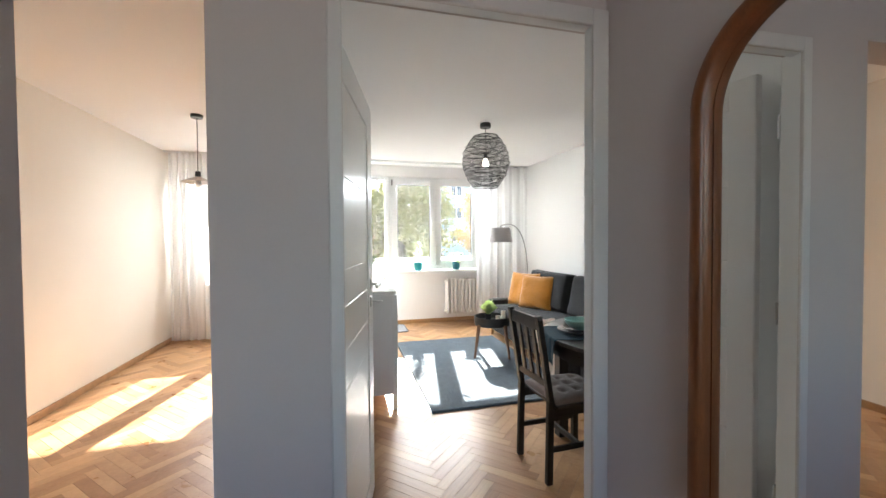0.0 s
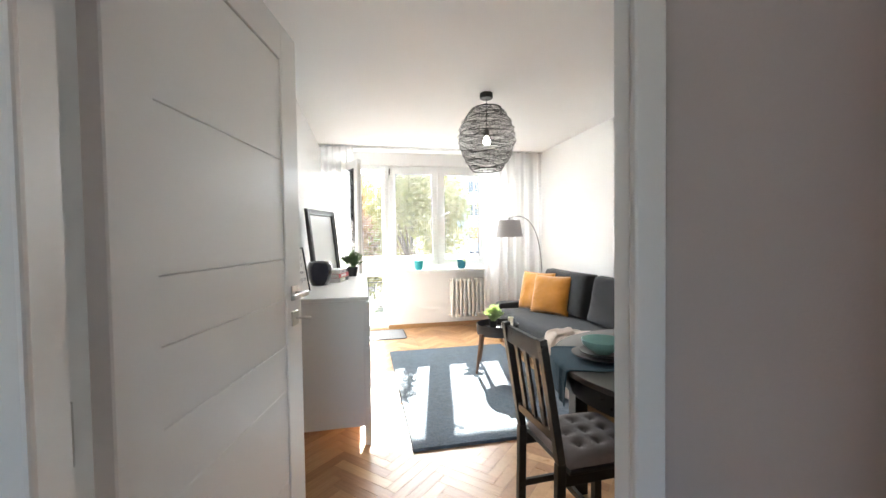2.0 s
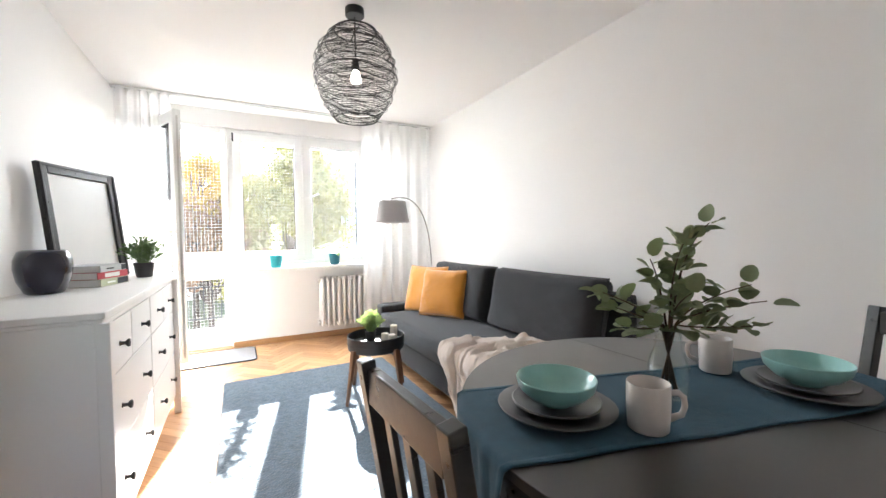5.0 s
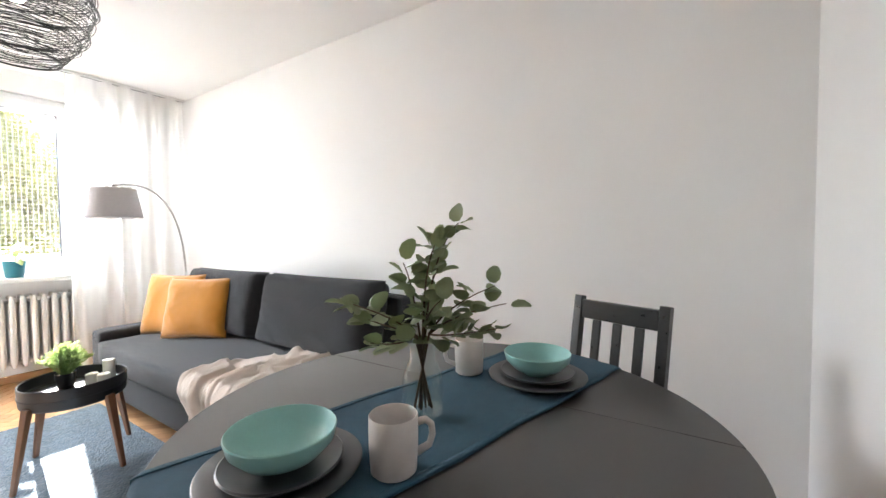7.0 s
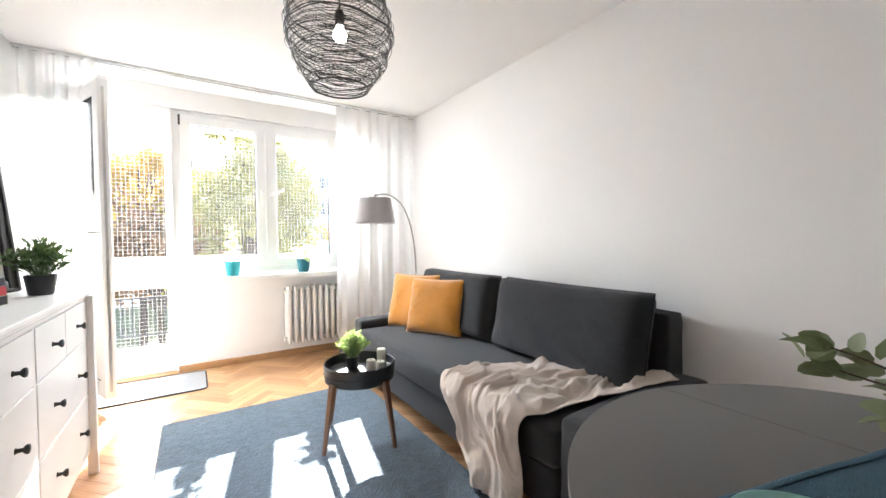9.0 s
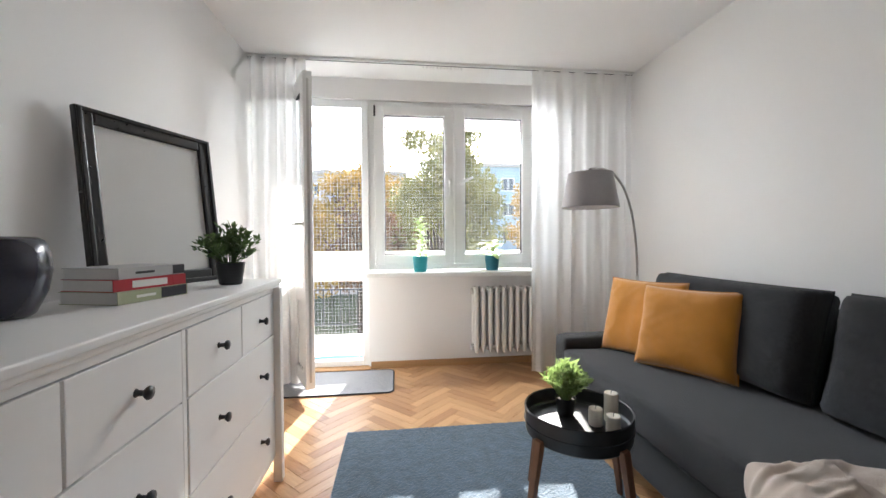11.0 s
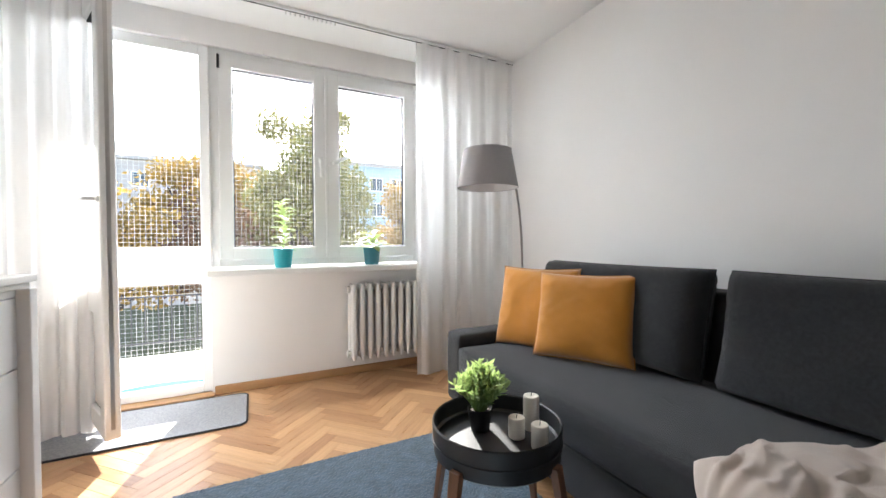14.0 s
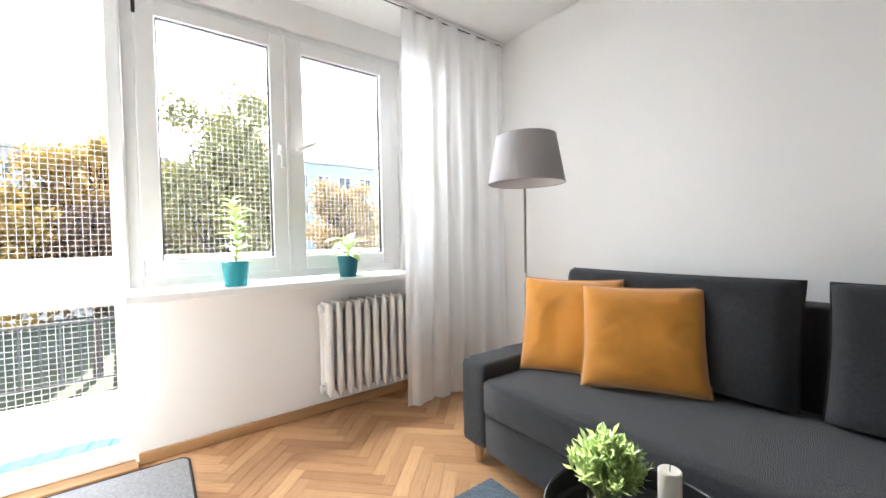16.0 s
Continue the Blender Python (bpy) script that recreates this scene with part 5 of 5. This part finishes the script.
# ---- outdoors: ground, street, trees, blocks, cars ----
G = -5.4
structure("ground", box(-600, 600, -600, 900, G - 0.4, G), M_GRASS, "grass between the blocks", "ground")
# Unseen slab over the grass, added to neutralise light bounced into the hall.
structure("courtyard", box(-60, 60, -60, -3.0, G, G + 0.02), M_TILE, "unseen grey slab added to keep green bounce light off the hall", "pavement")
structure("road", box(-80, 80, 11.0, 21.2, G, G + 0.01), M_ASPHALT, "grey asphalt street below the balcony", "road")
structure("pavement", box(-80, 80, 8.9, 10.7, G, G + 0.08), M_TILE, "pale paving slabs along the street", "pavement")


def tree(at, trunk_h, r, squash, leaf_mat, n, leaf, seed, label, gaps=0.0):
    t = thing("tree", at, label, "tree")
    rnd = random.Random(seed)
    bm = bmesh.new()
    top = Vector((0, 0, trunk_h + r * squash))
    tube([(0, 0, -0.1), (0.05, 0, trunk_h * 0.5), (0, 0.05, trunk_h), tuple(top + Vector((0, 0, r * squash * 0.5)))], [0.22, 0.17, 0.13, 0.03], 8, bm)
    blobs = []
    for k in range(44):
        a, e = rnd.uniform(0, 2 * math.pi), rnd.uniform(-0.7, 1.0)
        d = rnd.uniform(0.45, 0.95)
        c = Vector((r * d * math.cos(a) * math.sqrt(max(0.05, 1 - e * e * 0.7)), r * d * math.sin(a) * math.sqrt(max(0.05, 1 - e * e * 0.7)), trunk_h + r * squash * (0.9 + e * d)))
        blobs.append((c, rnd.uniform(0.22, 0.40) * r))
        mid = Vector((c.x * 0.3, c.y * 0.3, trunk_h * 0.8 + (c.z - trunk_h * 0.8) * 0.45))
        tube([(0, 0, trunk_h * 0.8), tuple(mid), tuple(c)], [0.09, 0.055, 0.015], 5, bm)
        for _ in range(4):
            e2 = c + Vector((rnd.uniform(-1, 1), rnd.uniform(-1, 1), rnd.uniform(-0.6, 1))) * blobs[-1][1] * 1.15
            tube([tuple(mid.lerp(c, 0.6)), tuple(e2)], [0.02, 0.006], 4, bm)
    part("trunk", bm, M_BARK, t)
    verts, faces = [], []
    for i in range(n):
        c, br_ = blobs[rnd.randrange(len(blobs))]
        v = Vector((rnd.gauss(0, 1), rnd.gauss(0, 1), rnd.gauss(0, 0.8)))
        v = v.normalized() * br_ * rnd.uniform(0.45, 1.18) if v.length > 0 else v
        p = c + v
        a1 = Vector((rnd.uniform(-1, 1), rnd.uniform(-1, 1), rnd.uniform(-1, 1))).normalized()
        b1 = a1.orthogonal().normalized()
        s = leaf * rnd.uniform(0.6, 1.3)
        k = len(verts)
        verts += [p - a1 * s, p + b1 * s * 0.55, p + a1 * s, p - b1 * s * 0.55]
        faces.append((k, k + 1, k + 2, k + 3))
    me = bpy.data.meshes.new("crown")
    me.from_pydata([tuple(v) for v in verts], [], faces)
    me.materials.append(leaf_mat)
    cr = new("crown", me)
    cr.parent = t
    return t


tree((3.3, 22.0, G), 4.6, 3.0, 1.45, M_TREEGREEN, 22000, 0.14, 1, "large green tree across the street")
tree((-0.6, 26.0, G), 3.4, 3.2, 0.95, M_TREERED, 6000, 0.16, 2, "russet-leaved tree across the street")
tree((2.6, 27.0, G), 2.6, 3.2, 1.0, M_TREEGREEN, 7000, 0.16, 9, "low green tree behind the large one")
tree((-5.2, 24.0, G), 3.0, 3.4, 0.95, M_TREEGOLD, 6000, 0.16, 3, "golden autumn tree across the street")
tree((-1.5, 28.0, G), 5.6, 2.7, 1.3, M_TREEGOLD, 8000, 0.16, 4, "tall golden tree behind the russet one")
tree((9.9, 24.0, G), 5.2, 2.0, 1.3, M_TREEGOLD, 6000, 0.15, 5, "orange autumn tree before the blue block")
tree((20.0, 34.0, G), 3.6, 4.0, 1.0, M_TREEGREEN, 6000, 0.2, 6, "green tree beside the blue block")
tree((-11.0, 28.0, G), 3.6, 4.4, 1.0, M_TREEGREEN, 6000, 0.2, 7, "green tree along the street")
tree((-16.0, 26.0, G), 3.4, 4.0, 1.0, M_TREEGOLD, 5000, 0.2, 8, "golden tree along the street")
for k, (x, y) in enumerate(((-7, 12.6), (4.0, 13.2))):
    sb = thing("bush", (x, y + 9.5, G), "low green bush at the street", "bush", group="street bushes")
    leaf_fan("leaves", 500, M_TREEGREEN, 0.9, 1.1, 0.16, 0.1, sb, 30 + k, slim=0.6)


def block(name, at, wx, dy, storeys, wall_mat, label, step=2.4):
    b = thing(name, at, label, "building")
    h = storeys * 2.8 + 0.8
    part("wall", box(-wx / 2, wx / 2, 0, dy, 0, h), wall_mat, b)
    roof = part("roof", box(-wx / 2 - 0.3, wx / 2 + 0.3, -0.3, dy + 0.3, h, h + 0.35), M_GREYBLOCK, b)
    for k in range(3):
        part("chimney", box(-wx / 4 + k * wx / 4, -wx / 4 + k * wx / 4 + 1.2, dy * 0.4, dy * 0.4 + 0.8, h + 0.35, h + 1.3), M_GREYBLOCK, roof)
    n = int(wx / step)
    proto = None
    for s in range(storeys):
        for i in range(n):
            x, z = -wx / 2 + (i + 0.5) * wx / n, 0.9 + 2.8 * s
            if proto is None:
                proto = bpy.data.meshes.new("window")
                bm = boxes((-0.75, 0.75, -0.06, -0.001, 0.0, 0.09), (-0.75, 0.75, -0.06, -0.001, 1.41, 1.5), (-0.75, -0.66, -0.06, -0.001, 0.09, 1.41), (0.66, 0.75, -0.06, -0.001, 0.09, 1.41), (-0.04, 0.04, -0.06, -0.001, 0.09, 1.41))
                bm.to_mesh(proto)
                bm.free()
                proto.materials.append(M_PVC)
                pane = bpy.data.meshes.new("pane")
                bm = boxes((-0.66, -0.04, -0.03, -0.001, 0.09, 1.41), (0.04, 0.66, -0.03, -0.001, 0.09, 1.41))
                bm.to_mesh(pane)
                bm.free()
                pane.materials.append(M_DARKPANE)
            w = new("window", proto)
            w.parent = b
            w.matrix_basis = pose(x, 0, z)
            g = new("pane", pane)
            g.parent = w


block("apartment_block", (13.5, 44, G), 17, 10, 5, M_BLUEBLOCK, "pale blue rendered apartment block behind the trees")
block("apartment_block", (-9.0, 50, G), 22, 10, 5, M_GREYBLOCK, "brownish grey apartment block behind the trees", 2.8)


def car(at, rz, paint, label):
    c = thing("car", at, label, "car", rz, group="parked cars")
    bm = bmesh.new()
    prof = [(-2.1, 0.35), (-2.15, 0.75), (-1.55, 0.92), (-0.95, 1.42), (0.75, 1.45), (1.45, 0.98), (2.05, 0.82), (2.12, 0.35)]
    left = [bm.verts.new((x, -0.84 if z < 1.2 else -0.66, z)) for x, z in prof]
    right = [bm.verts.new((x, 0.84 if z < 1.2 else 0.66, z)) for x, z in prof]
    n = len(prof)
    bm.faces.new(left)
    bm.faces.new(right[::-1])
    for i in range(n):
        bm.faces.new((left[i], right[i], right[(i + 1) % n], left[(i + 1) % n]))
    bmesh.ops.recalc_face_normals(bm, faces=bm.faces)
    bmesh.ops.bevel(bm, geom=bm.edges[:], offset=0.06, segments=2, profile=0.5, affect="EDGES")
    part("body", bm, paint, c, smooth=True)
    for s in (-1, 1):
        part("side_window", boxes((-0.85, 0.65, s * 0.72 - 0.06, s * 0.72 + 0.06, 1.0, 1.33), bevel=0.03), M_DARKPANE, c)
    for x in (-1.3, 1.35):
        for s in (-1, 1):
            w = part("wheel", tube([(x, s * 0.68, 0.32), (x, s * 0.87, 0.32)], 0.32, 20), M_TYRE, c)
            part("rim", tube([(x, s * 0.86, 0.32), (x, s * 0.885, 0.32)], 0.2, 12), M_CARGREY, w)


car((-4.6, 20.0, G + 0.01), 2, M_CARBLUE, "blue hatchback parked along the street")
car((0.8, 20.1, G + 0.01), 0, M_CARGREY, "silver hatchback parked along the street")
car((-9.6, 20.0, G + 0.01), 1, M_CARGREY, "silver hatchback parked along the street")

# ---- herringbone parquet ----
floor = structure("floor", box(-2.35, 3.25, -2.75, 5.0, -0.2, -0.012), M_SCREED, "oak herringbone parquet floor", "floor")
PW, PLK = 0.066, 0.396
plank = bpy.data.meshes.new("plank")
bm = box(-PLK / 2 + 0.0004, PLK / 2 - 0.0004, -PW / 2 + 0.0004, PW / 2 - 0.0004, -0.0118, 0.0)
bmesh.ops.bevel(bm, geom=[e for e in bm.edges if min(v.co.z for v in e.verts) > -0.001], offset=0.0008, segments=1, profile=0.5, affect="EDGES")
bm.verts.index_update()
rest_v = [v.co.copy() for v in bm.verts]
rest_f = [[v.index for v in f.verts] for f in bm.faces]
bm.to_mesh(plank)
bm.free()
plank.materials.append(M_PLANK)
C45 = math.cos(math.pi / 4)
rv, rf = [], []
made = 0
for j in range(-14, 15):
    for i in range(-110, 111):
        for vert in (0, 1):
            u = i * PW + j * PLK + (PLK + PW / 2 if vert else PLK / 2)
            v = i * PW - j * PLK + (PW - PLK / 2 if vert else PW / 2)
            x, y = (u - v) * C45 + 0.6, (u + v) * C45 + 1.5
            if not (-2.17 < x < 3.08 and -2.57 < y < 5.09) or (x > 1.0 and y < -0.22):
                continue
            m = pose(x, y, 0, 0, 0, 135 if vert else 45)
            near = (2.0 < y and 0.0 < x < 2.25 and not (0.85 < x < 1.98 and 1.9 < y < 3.7) and not (x < 0.40 and y < 3.4)) 
            near = near or (0.15 < y < 2.0 and 0.0 < x < 1.25)
            if near and made < 300:
                o = new("plank", plank)
                o.parent = floor
                o.matrix_basis = m
                made += 1
            else:
                k = len(rv)
                rv += [tuple(m @ q) for q in rest_v]
                rf += [[k + q for q in f] for f in rest_f]
me = bpy.data.meshes.new("planks")
me.from_pydata(rv, [], rf)
me.materials.append(M_PLANKS)
o = new("planks", me)
o.parent = floor
tagged(o, kind="stuff")
